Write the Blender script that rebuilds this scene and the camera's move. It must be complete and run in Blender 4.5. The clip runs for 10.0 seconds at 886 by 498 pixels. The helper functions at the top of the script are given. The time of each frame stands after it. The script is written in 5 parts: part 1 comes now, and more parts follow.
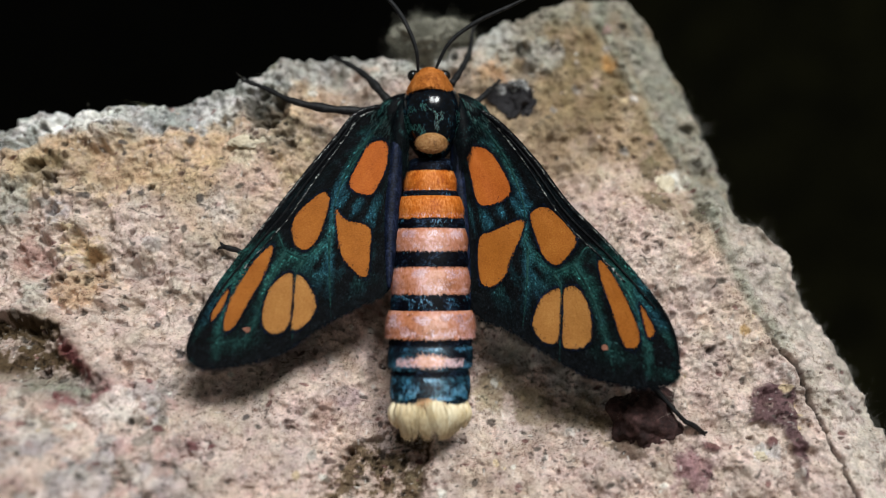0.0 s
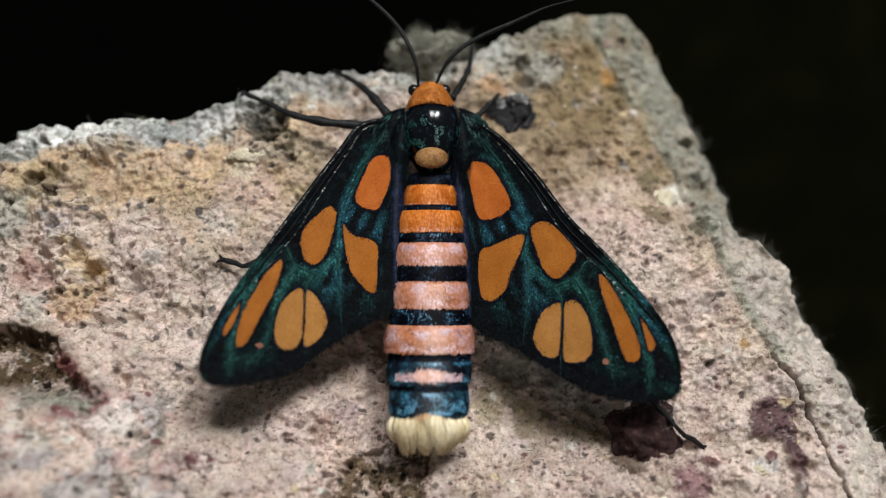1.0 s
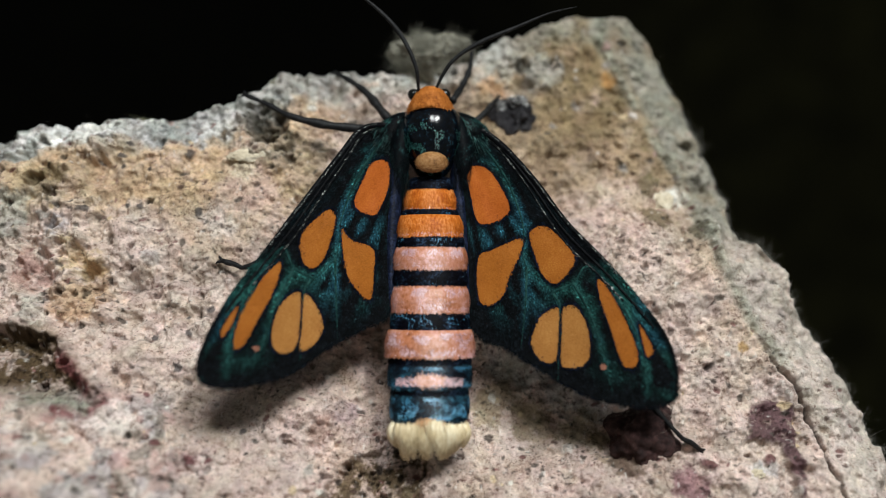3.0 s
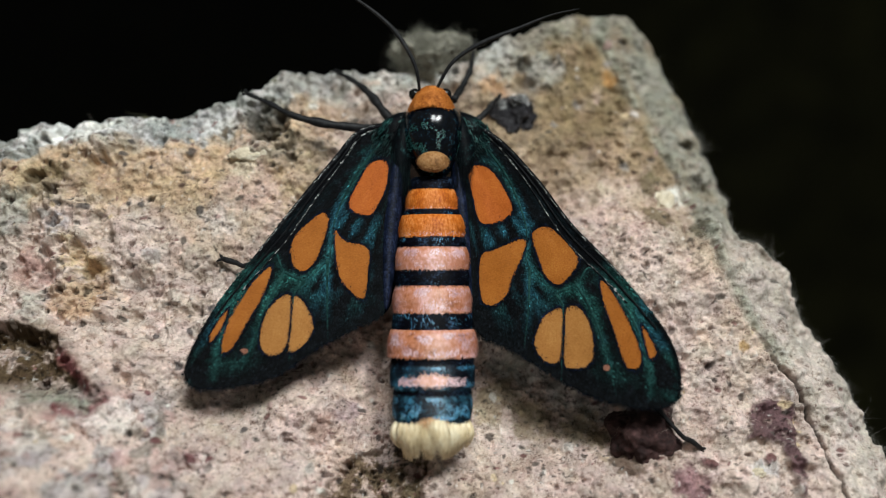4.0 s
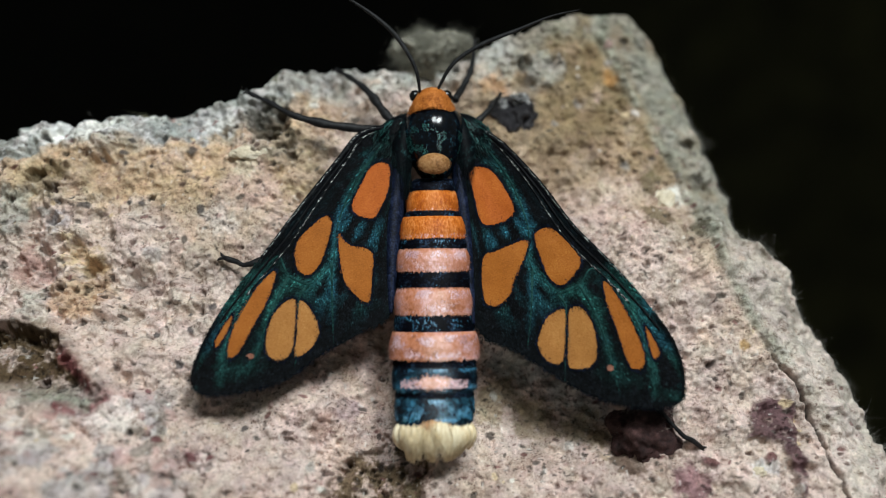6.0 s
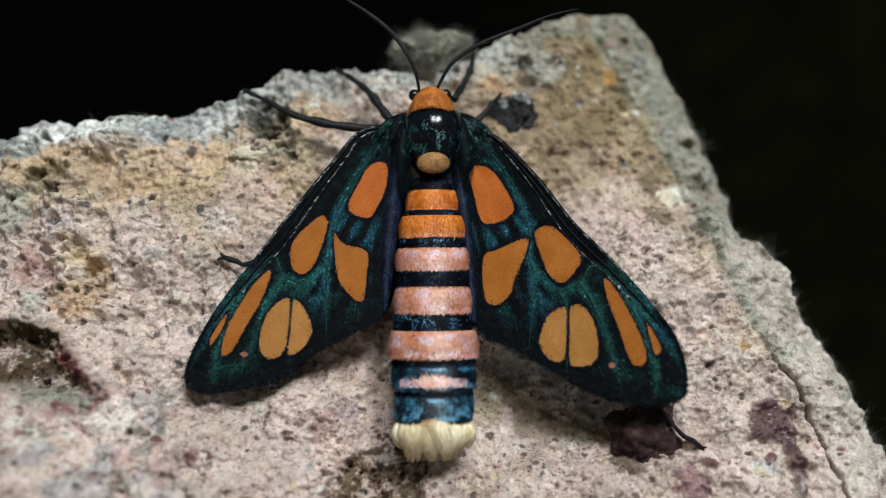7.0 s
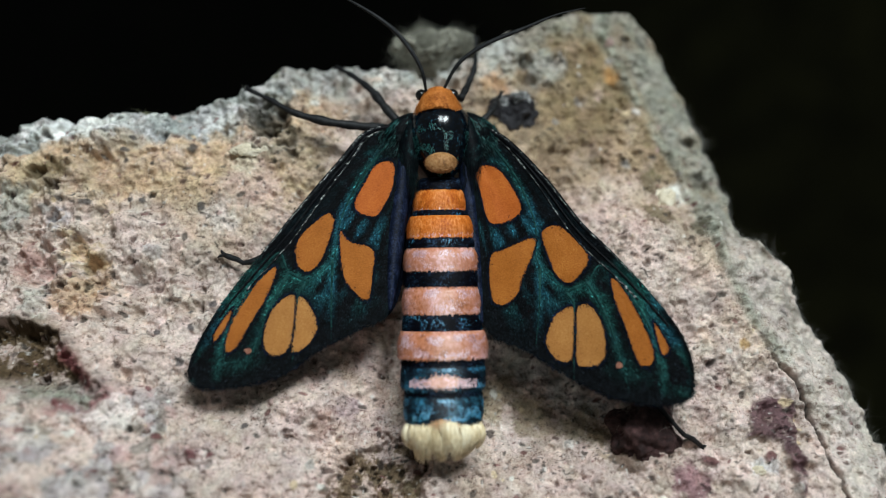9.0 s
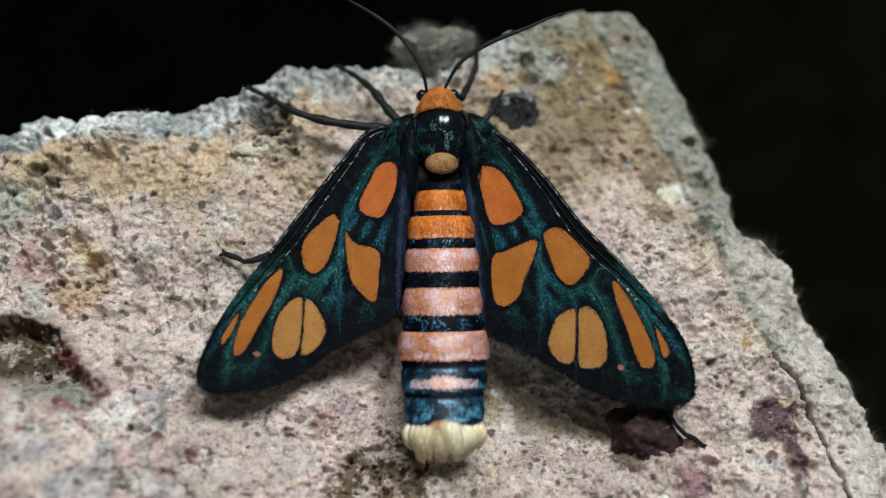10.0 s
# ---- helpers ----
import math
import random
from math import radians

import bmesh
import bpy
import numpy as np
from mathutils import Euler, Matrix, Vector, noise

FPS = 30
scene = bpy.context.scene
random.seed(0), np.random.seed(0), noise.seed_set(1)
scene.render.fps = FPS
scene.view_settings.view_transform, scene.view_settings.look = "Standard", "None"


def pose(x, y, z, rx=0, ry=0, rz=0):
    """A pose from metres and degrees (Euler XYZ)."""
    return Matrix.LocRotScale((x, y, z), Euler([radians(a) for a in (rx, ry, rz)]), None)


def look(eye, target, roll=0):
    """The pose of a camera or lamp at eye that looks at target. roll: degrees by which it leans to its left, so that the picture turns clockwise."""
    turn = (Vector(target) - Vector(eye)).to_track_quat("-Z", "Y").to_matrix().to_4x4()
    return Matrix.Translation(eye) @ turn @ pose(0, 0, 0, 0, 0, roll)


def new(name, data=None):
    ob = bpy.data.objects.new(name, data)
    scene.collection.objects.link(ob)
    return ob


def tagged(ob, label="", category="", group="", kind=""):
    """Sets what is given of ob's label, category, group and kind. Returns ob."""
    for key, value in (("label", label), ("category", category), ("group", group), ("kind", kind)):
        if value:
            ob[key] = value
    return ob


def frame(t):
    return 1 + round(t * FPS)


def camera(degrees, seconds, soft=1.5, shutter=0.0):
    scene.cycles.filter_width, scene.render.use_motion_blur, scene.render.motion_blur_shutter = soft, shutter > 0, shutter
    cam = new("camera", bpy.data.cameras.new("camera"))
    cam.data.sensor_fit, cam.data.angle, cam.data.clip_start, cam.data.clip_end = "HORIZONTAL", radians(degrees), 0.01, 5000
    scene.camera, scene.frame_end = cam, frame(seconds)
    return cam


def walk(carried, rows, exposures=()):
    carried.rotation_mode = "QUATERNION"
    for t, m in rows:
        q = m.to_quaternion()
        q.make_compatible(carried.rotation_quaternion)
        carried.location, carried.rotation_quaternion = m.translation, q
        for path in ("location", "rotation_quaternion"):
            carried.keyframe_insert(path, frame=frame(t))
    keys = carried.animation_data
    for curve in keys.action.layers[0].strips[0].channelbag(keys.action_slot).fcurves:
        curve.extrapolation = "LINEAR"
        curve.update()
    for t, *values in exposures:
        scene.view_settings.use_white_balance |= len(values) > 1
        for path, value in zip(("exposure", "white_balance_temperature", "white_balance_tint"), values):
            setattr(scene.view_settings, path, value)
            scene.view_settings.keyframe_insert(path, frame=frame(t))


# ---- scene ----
MM = 0.001  # lengths below are written in millimetres

# camera: held by hand about 7 cm from the moth, tilted 72 degrees down
cam = camera(40, 10.0, 1.05)
cam.data.dof.use_dof, cam.data.dof.focus_distance, cam.data.dof.aperture_fstop = True, 0.0692, 19
EYE = (0.0, -0.022249, 0.068476)
PATH = [(0, 17.35, 0.163, -0.377), (0.5, 17.532, 0.144, -0.297), (1, 17.976, 0.103, -0.312), (1.5, 18.229, 0.06, -0.283), (2, 18.13, -0.009, -0.132),
        (2.5, 18.099, -0.021, -0.095), (4, 18, 0.013, 0.021), (4.5, 18, 0, 0), (5, 18, 0.013, 0.021), (5.5, 17.959, 0.045, 0.017),
        (7, 17.94, 0.021, 0.092), (7.5, 17.94, 0.01, 0.064), (8, 17.94, -0.008, 0.086), (8.5, 17.88, -0.009, 0.185), (9, 17.85, 0.001, 0.215),
        (9.5, 17.84, 0.022, 0.186), (10, 17.8, 0.031, 0.282)]
# the clip's white balance drifts slowly towards blue
BALANCE = [(0, 0, 6380, 7), (2.5, 0, 6350, 6), (4.5, 0, 6250, 4), (6.2, 0, 6120, 3), (8, 0, 5960, 1), (10, 0, 5850, 0)]
walk(cam, [(t, pose(*EYE, a, b, c)) for t, a, b, c in PATH], BALANCE)

# light: a dim surrounding, and two soft lamp panels above and beyond the moth's head
world = bpy.data.worlds.new("world")
scene.world = world
world.use_nodes = True
world.node_tree.nodes["Background"].inputs[0].default_value = (0.95, 0.95, 0.88, 1)
world.node_tree.nodes["Background"].inputs[1].default_value = 0.10
for x, power in ((0.004, 0.48), (0.096, 0.74)):
    lamp = bpy.data.lights.new("lamp_panel", "AREA")
    lamp.shape, lamp.size, lamp.size_y, lamp.energy, lamp.color = "RECTANGLE", 0.058, 0.09, power, (0.99, 0.99, 0.982)
    ob = new("lamp_panel", lamp)
    ob.matrix_world = look((x, 0.128, 0.272), (0, -0.003, 0))


# ---------------------------------------------------------------- materials
def material(name, stops, scale, rough=0.8, metal=0.0, bump=0.0, fine=0.0, mix=0.35, attribute="", sheen=0.0, gloss=0.5, spread=(0.32, 0.68), stretch=(1, 1, 1)):
    """A node material: colour from a ramp over two noises, relief from the same. scale: features per millimetre."""
    m = bpy.data.materials.new(name)
    m.use_nodes = True
    nodes, links = m.node_tree.nodes, m.node_tree.links
    p = nodes["Principled BSDF"]
    p.inputs["Roughness"].default_value, p.inputs["Metallic"].default_value = rough, metal
    p.inputs["Sheen Weight"].default_value, p.inputs["Specular IOR Level"].default_value = sheen, gloss
    where = nodes.new("ShaderNodeTexCoord")
    put = nodes.new("ShaderNodeMapping")
    put.inputs["Scale"].default_value = stretch
    links.new(where.outputs["Object"], put.inputs[0])

    def grain(f, detail):
        n = nodes.new("ShaderNodeTexNoise")
        n.inputs["Scale"].default_value, n.inputs["Detail"].default_value, n.inputs["Roughness"].default_value = f * 1000, detail, 0.62
        links.new(put.outputs[0], n.inputs["Vector"])
        return n
    coarse, small = grain(scale, 5), grain(fine or scale * 7, 3)
    both = nodes.new("ShaderNodeMix")
    both.inputs[0].default_value = mix
    links.new(coarse.outputs[0], both.inputs[2])
    links.new(small.outputs[0], both.inputs[3])
    ramp = nodes.new("ShaderNodeValToRGB")
    while len(ramp.color_ramp.elements) < len(stops):
        ramp.color_ramp.elements.new(0.5)
    for i, (e, c) in enumerate(zip(ramp.color_ramp.elements, stops)):
        e.position = spread[0] + (spread[1] - spread[0]) * i / max(1, len(stops) - 1)
        e.color = (*c, 1)
    links.new(both.outputs[0], ramp.inputs[0])
    colour = ramp.outputs[0]
    if attribute:
        a = nodes.new("ShaderNodeAttribute")
        a.attribute_name = attribute
        times = nodes.new("ShaderNodeMix")
        times.data_type, times.blend_type = "RGBA", "MULTIPLY"
        times.inputs[0].default_value = 1
        links.new(a.outputs["Color"], times.inputs[6])
        links.new(colour, times.inputs[7])
        colour = times.outputs[2]
    links.new(colour, p.inputs["Base Color"])
    if bump:
        b = nodes.new("ShaderNodeBump")
        b.inputs["Strength"].default_value, b.inputs["Distance"].default_value = 1.0, bump * MM
        links.new(both.outputs[0], b.inputs["Height"])
        links.new(b.outputs[0], p.inputs["Normal"])
    return m


ROCK = material("rough_rock", [(0.46, 0.40, 0.37), (0.88, 0.86, 0.85), (1.0, 1.0, 1.0), (1.18, 1.18, 1.18)], 1.6, 0.85, 0, 0.20, 7, 0.45, "tone", gloss=0.22, spread=(0.37, 0.61))
DARK_STONE = material("dark_stone", [(0.006, 0.006, 0.007), (0.022, 0.020, 0.023), (0.10, 0.095, 0.10)], 1.2, 0.3, 0, 0.4, gloss=0.3)
QUARTZ = material("pale_quartz", [(0.02, 0.02, 0.02), (0.28, 0.275, 0.27), (0.85, 0.84, 0.82)], 1.8, 0.2, 0, 0.3, gloss=0.6, spread=(0.4, 0.64))
MAROON = material("maroon_stone", [(0.010, 0.005, 0.005), (0.055, 0.025, 0.023), (0.14, 0.07, 0.065)], 1.9, 0.6, 0, 0.3, gloss=0.3, spread=(0.36, 0.68))
FLAKE = material("cream_stone", [(0.42, 0.34, 0.22), (0.66, 0.57, 0.42), (0.78, 0.72, 0.6)], 1.6, 0.8, 0, 0.12)
LICHEN = material("grey_lichen", [(0.06, 0.06, 0.05), (0.19, 0.18, 0.14), (0.33, 0.31, 0.25)], 1.5, 0.95, 0, 0.15)
MOULD = material("grey_green_mould", [(0.16, 0.155, 0.12), (0.34, 0.325, 0.26)], 1.0, 0.85)
MOSS = material("olive_moss", [(0.05, 0.055, 0.02), (0.16, 0.16, 0.08), (0.30, 0.29, 0.18)], 1.2, 0.8)
FIBRE = material("pale_fibre", [(0.30, 0.28, 0.23), (0.55, 0.53, 0.47)], 1.0, 0.8)
# near-black: the deep shade below the rock is put into this colour
SHADED_SOIL = material("shaded_soil", [(0.0002, 0.0002, 0.0001), (0.0007, 0.0007, 0.00033), (0.002, 0.002, 0.001)], 0.05, 0.95, 0, 4.0, attribute="tone", gloss=0.1)
WING = material("black_green_scales", [(0.25, 0.25, 0.25), (0.8, 0.8, 0.8), (1.4, 1.4, 1.4), (3.0, 3.0, 3.0)], 2.2, 0.6, 0, 0.03, 11, 0.55, "tone", gloss=0.03, spread=(0.38, 0.64))
HINDWING = material("blue_black_scales", [(0.002, 0.002, 0.004), (0.006, 0.008, 0.014), (0.015, 0.022, 0.05)], 1.5, 0.6, 0, 0.03, 9, 0.5, gloss=0.015, spread=(0.4, 0.65))
COSTA = material("black_wing_edge", [(0.002, 0.002, 0.003), (0.008, 0.009, 0.010), (0.07, 0.08, 0.08)], 3.5, 0.45, 0, 0.03, gloss=0.05, spread=(0.45, 0.72))
DASH = material("painted_glint_line", [(0.01, 0.01, 0.01), (0.12, 0.13, 0.12), (0.5, 0.5, 0.47)], 2.2, 0.4, 0, 0.02, spread=(0.44, 0.6))
VEIN = material("green_vein", [(0.003, 0.008, 0.008), (0.010, 0.036, 0.033), (0.03, 0.09, 0.08)], 2.5, 0.5, 0, 0.03, gloss=0.03, spread=(0.36, 0.64))
FOLD = material("violet_black_fold", [(0.002, 0.003, 0.005), (0.006, 0.009, 0.022), (0.022, 0.030, 0.065)], 1.5, 0.5, 0, 0.03, 9, 0.5, gloss=0.06, spread=(0.38, 0.62))
SPOT_A = material("bright_orange_scales", [(0.26, 0.06, 0.009), (0.37, 0.09, 0.013), (0.43, 0.115, 0.018), (0.52, 0.17, 0.03)], 0.7, 0.5, 0, 0.02, 13, 0.6, gloss=0.05, spread=(0.33, 0.68))
SPOT_B = material("orange_scales", [(0.22, 0.068, 0.009), (0.30, 0.095, 0.012), (0.36, 0.12, 0.017), (0.44, 0.17, 0.032)], 0.7, 0.5, 0, 0.02, 13, 0.6, gloss=0.05, spread=(0.33, 0.68))
SPOT_C = material("tan_orange_scales", [(0.25, 0.105, 0.024), (0.33, 0.14, 0.033), (0.39, 0.175, 0.045), (0.46, 0.24, 0.075)], 0.7, 0.5, 0, 0.02, 13, 0.6, gloss=0.05, spread=(0.33, 0.68))
SPOT_D = material("dim_pink_scales", [(0.06, 0.03, 0.025), (0.26, 0.11, 0.07), (0.36, 0.18, 0.13)], 2.5, 0.7, 0, 0.02, gloss=0.1)
BAND_A = material("orange_fur", [(0.34, 0.07, 0.008), (0.55, 0.15, 0.018), (0.72, 0.29, 0.09)], 1.0, 0.36, 0, 0.06, 8, 0.5, gloss=0.15, spread=(0.36, 0.64), stretch=(1, 0.5, 1))
BAND_B = material("salmon_fur", [(0.22, 0.07, 0.035), (0.49, 0.18, 0.08), (0.60, 0.28, 0.20), (0.80, 0.50, 0.50)], 0.55, 0.33, 0, 0.06, 6, 0.4, gloss=0.55, spread=(0.34, 0.64), stretch=(1, 0.7, 1))
BLACK = material("black_fur", [(0.0015, 0.0015, 0.003), (0.003, 0.004, 0.009), (0.03, 0.055, 0.10)], 1.3, 0.5, 0, 0.04, 8, 0.5, gloss=0.06, spread=(0.45, 0.63))
BLUE = material("blue_green_scales", [(0.002, 0.003, 0.007), (0.005, 0.012, 0.022), (0.014, 0.055, 0.085), (0.06, 0.17, 0.24)], 0.7, 0.4, 0, 0.06, 5, 0.4, gloss=0.2, spread=(0.42, 0.62))
TEAL = material("teal_scales", [(0.006, 0.026, 0.026), (0.022, 0.092, 0.084), (0.07, 0.21, 0.195)], 1.2, 0.4, 0, 0.02, 12, 0.5, gloss=0.3, spread=(0.36, 0.66))
SKY = material("pale_blue_scales", [(0.01, 0.06, 0.13), (0.06, 0.24, 0.40), (0.36, 0.64, 0.85)], 1.0, 0.35, 0, 0.02, 12, 0.5, gloss=0.4, spread=(0.36, 0.66))
LILAC = material("lilac_scales", [(0.36, 0.20, 0.21), (0.64, 0.40, 0.42), (0.86, 0.68, 0.71)], 1.2, 0.3, 0, 0.02, 12, 0.5, gloss=0.5, spread=(0.36, 0.64))
THORAX = material("glossy_black_shell", [(0.0015, 0.002, 0.003), (0.003, 0.005, 0.009), (0.02, 0.06, 0.08)], 0.9, 0.15, 0, 0.012, 5, 0.5, gloss=0.4, spread=(0.45, 0.66))
TEGULA = material("teal_black_fur", [(0.0015, 0.002, 0.003), (0.003, 0.006, 0.007), (0.022, 0.06, 0.062)], 1.1, 0.5, 0, 0.06, 7, 0.45, gloss=0.06, spread=(0.46, 0.66))
COLLAR = material("orange_collar_fur", [(0.22, 0.06, 0.010), (0.46, 0.148, 0.025), (0.62, 0.26, 0.075)], 1.4, 0.6, 0, 0.10, 8, 0.5, gloss=0.12, spread=(0.36, 0.64))
TAN = material("tan_fur", [(0.14, 0.06, 0.02), (0.33, 0.16, 0.055), (0.44, 0.25, 0.11)], 1.6, 0.6, 0, 0.08, 7, 0.5, gloss=0.2, spread=(0.36, 0.62))
TAN_PALE = material("pale_orange_hair", [(0.45, 0.22, 0.09), (0.62, 0.36, 0.17), (0.7, 0.48, 0.28)], 2.0, 0.5, 0, 0.02)
CREAM = material("cream_hair", [(0.40, 0.31, 0.15), (0.73, 0.59, 0.36), (0.90, 0.81, 0.60)], 1.0, 0.4, 0, 0.06, 7, 0.5, spread=(0.34, 0.62), stretch=(1, 0.12, 0.5))
LEG = material("black_leg", [(0.004, 0.004, 0.004), (0.010, 0.010, 0.011), (0.03, 0.03, 0.03)], 3.0, 0.55, 0, 0.03, gloss=0.2)
EYE_MAT = material("black_eye", [(0.004, 0.004, 0.004), (0.008, 0.008, 0.008)], 2.0, 0.2)


# ---------------------------------------------------------------- helpers
def part(name, bm, mat, parent=None, label=""):
    """Links a bmesh, in millimetres, as one mesh object under a thing or a part."""
    mesh = bpy.data.meshes.new(name)
    bmesh.ops.scale(bm, vec=(MM, MM, MM), verts=bm.verts)
    bmesh.ops.recalc_face_normals(bm, faces=bm.faces)
    bm.to_mesh(mesh)
    bm.free()
    for f in mesh.polygons:
        f.use_smooth = True
    mesh.materials.append(mat)
    ob = new(name, mesh)
    ob.parent = parent
    return tagged(ob, label)


def mesh_thing(name, verts, faces, mat, parent=None, label=""):
    mesh = bpy.data.meshes.new(name)
    mesh.from_pydata([(x * MM, y * MM, z * MM) for x, y, z in verts], [], faces)
    mesh.polygons.foreach_set("use_smooth", [True] * len(mesh.polygons))
    mesh.materials.append(mat)
    ob = new(name, mesh)
    ob.parent = parent
    return tagged(ob, label)


def spline(points, n, closed=False):
    """n points along a smooth curve through the control points, evenly by length."""
    P = [np.array(p, float) for p in points]
    k, out = len(P), []
    for i in range(k if closed else k - 1):
        a, b, c, d = (P[(i + j) % k] if closed else P[min(max(i + j, 0), k - 1)] for j in (-1, 0, 1, 2))
        for s in np.linspace(0, 1, 16, endpoint=False):
            out.append(0.5 * (2 * b + (c - a) * s + (2 * a - 5 * b + 4 * c - d) * s * s + (3 * b - a - 3 * c + d) * s ** 3))
    out.append(P[0] if closed else P[-1])
    out = np.array(out)
    along = np.r_[0, np.cumsum(np.linalg.norm(np.diff(out, axis=0), axis=1))]
    at = np.linspace(0, along[-1], n, endpoint=not closed)
    return np.stack([np.interp(at, along, out[:, j]) for j in range(out.shape[1])], 1)


def tube(bm, points, radii, sides=8):
    """A tapered tube along points, closed at both ends."""
    rings, up = [], Vector((0, 0, 1))
    pts = [Vector(p) for p in points]
    sizes = np.broadcast_to(radii, len(pts))
    for i, p in enumerate(pts):
        way = (pts[min(i + 1, len(pts) - 1)] - pts[max(i - 1, 0)]).normalized()
        a = way.cross(up).normalized() if abs(way.dot(up)) < 0.98 else way.cross(Vector((1, 0, 0))).normalized()
        b = a.cross(way)
        r = float(sizes[i])
        rings.append([bm.verts.new(p + r * (math.cos(q) * a + math.sin(q) * b)) for q in np.linspace(0, 2 * math.pi, sides, endpoint=False)])
    for u, v in zip(rings, rings[1:]):
        for i in range(sides):
            bm.faces.new((u[i], u[(i + 1) % sides], v[(i + 1) % sides], v[i]))
    bm.faces.new(rings[0][::-1])
    bm.faces.new(rings[-1])


def hairs(strands):
    """Vertices and faces of many thin bent hairs: each strand is root, direction, length, radius and bend."""
    verts, faces = [], []
    for root, way, long, r, bend in strands:
        root, way, bend = Vector(root), Vector(way).normalized(), Vector(bend)
        a = way.orthogonal().normalized()
        b = way.cross(a)
        k = len(verts)
        for s, w in ((0, 1.0), (0.5, 0.8), (1.0, 0.12)):
            c = root + way * long * s + bend * long * s * s
            for q in (0, 2.094, 4.189):
                verts.append(c + r * w * (math.cos(q) * a + math.sin(q) * b))
        for j in (0, 3):
            for i in range(3):
                faces.append((k + j + i, k + j + (i + 1) % 3, k + j + 3 + (i + 1) % 3, k + j + 3 + i))
    return verts, faces


def scales(name, roots, ways, ups, longs, wides, mat, parent, label="", tone=None):
    """Many single kite-shaped scales, each folded a little along its middle: arrays of root, direction and normal, in millimetres."""
    roots, ways, ups = (np.asarray(a, float).reshape(-1, 3) for a in (roots, ways, ups))
    n = len(roots)
    longs, wides = (np.broadcast_to(np.asarray(a, float), n)[:, None] for a in (longs, wides))
    ways = ways / np.linalg.norm(ways, axis=1)[:, None]
    across = np.cross(ways, ups)
    across /= np.linalg.norm(across, axis=1)[:, None]
    mid = roots + ways * longs * 0.62
    verts = np.stack([roots, mid + across * wides / 2 - ups * wides * 0.12, roots + ways * longs, mid - across * wides / 2 - ups * wides * 0.12], 1).reshape(-1, 3) * MM
    k = np.arange(n)[:, None] * 4
    faces = np.concatenate([k + np.array((0, 2, 1)), k + np.array((0, 3, 2))], 1).reshape(-1, 3)
    mesh = bpy.data.meshes.new(name)
    mesh.vertices.add(4 * n)
    mesh.vertices.foreach_set("co", verts.astype(np.float32).ravel())
    mesh.loops.add(6 * n)
    mesh.loops.foreach_set("vertex_index", faces.astype(np.int32).ravel())
    mesh.polygons.add(2 * n)
    mesh.polygons.foreach_set("loop_start", np.arange(0, 6 * n, 3, dtype=np.int32))
    mesh.update(calc_edges=True)
    if tone is not None:
        layer = mesh.color_attributes.new("tone", "FLOAT_COLOR", "POINT")
        layer.data.foreach_set("color", np.c_[np.repeat(tone, 4, 0), np.ones(4 * n)].astype(np.float32).ravel())
    mesh.materials.append(mat)
    ob = new(name, mesh)
    ob.parent = parent
    return tagged(ob, label)


TABLES = {}


def lattice(x, y, cell, seed):
    """Smooth value noise from 0 to 1 over arrays of places, with features of that many millimetres."""
    if seed not in TABLES:
        TABLES[seed] = np.random.default_rng(seed).random((256, 256))
    table = TABLES[seed]

    def steps(a):
        i = np.floor(a).astype(int)
        f = a - i
        return i % 256, (i + 1) % 256, f * f * (3 - 2 * f)
    if x.ndim == 2 and x.shape[0] > 1 and x.shape[1] > 1 and np.array_equal(x[0], x[-1]) and np.array_equal(y[:, 0], y[:, -1]):
        # a regular grid: interpolate along one axis, then along the other
        i, k, f = steps(x[0] / cell + 97.3)
        rows = table[i] * (1 - f)[:, None] + table[k] * f[:, None]
        i, k, f = steps(y[:, 0] / cell + 61.7)
        rows = rows.T
        return rows[i] * (1 - f)[:, None] + rows[k] * f[:, None]
    i, ii, fu = steps(x / cell + 97.3)
    j, jj, fv = steps(y / cell + 61.7)
    return (table[i, j] * (1 - fu) + table[ii, j] * fu) * (1 - fv) + (table[i, jj] * (1 - fu) + table[ii, jj] * fu) * fv


def cloudy(x, y, cell, seed, octaves=4, keep=0.55):
    total, weight, w = 0, 0, 1.0
    for o in range(octaves):
        total, weight = total + w * lattice(x + 3.1 * o, y - 5.3 * o, cell / 2 ** o, seed + o), weight + w
        w *= keep
    return total / weight


# ---------------------------------------------------------------- ground and rock
def ground():
    bm = bmesh.new()
    bmesh.ops.create_grid(bm, x_segments=160, y_segments=160, size=1.0)
    for v in bm.verts:
        x, y = v.co.x, v.co.y
        v.co.x, v.co.y = 9000 * x * abs(x) + 300 * x, 9000 * y * abs(y) + 300 * y
        v.co.z = -420 + 9 * noise.noise(Vector((v.co.x / 60, v.co.y / 60, 0))) + 3 * noise.noise(Vector((v.co.x / 17, v.co.y / 17, 3)))
    ob = tagged(part("ground", bm, SHADED_SOIL), "soil below the rock, its deep shade in the colour, paler and olive on one side", "ground", kind="structure")
    # soil colour darkened for deep shade, paler and olive on one side
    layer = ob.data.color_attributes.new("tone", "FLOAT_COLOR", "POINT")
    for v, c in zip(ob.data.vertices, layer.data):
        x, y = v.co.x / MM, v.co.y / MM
        # moss: share of the paler olive colour
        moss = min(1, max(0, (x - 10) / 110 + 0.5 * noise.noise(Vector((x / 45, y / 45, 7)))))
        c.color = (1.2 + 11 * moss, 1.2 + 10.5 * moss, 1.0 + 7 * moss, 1)


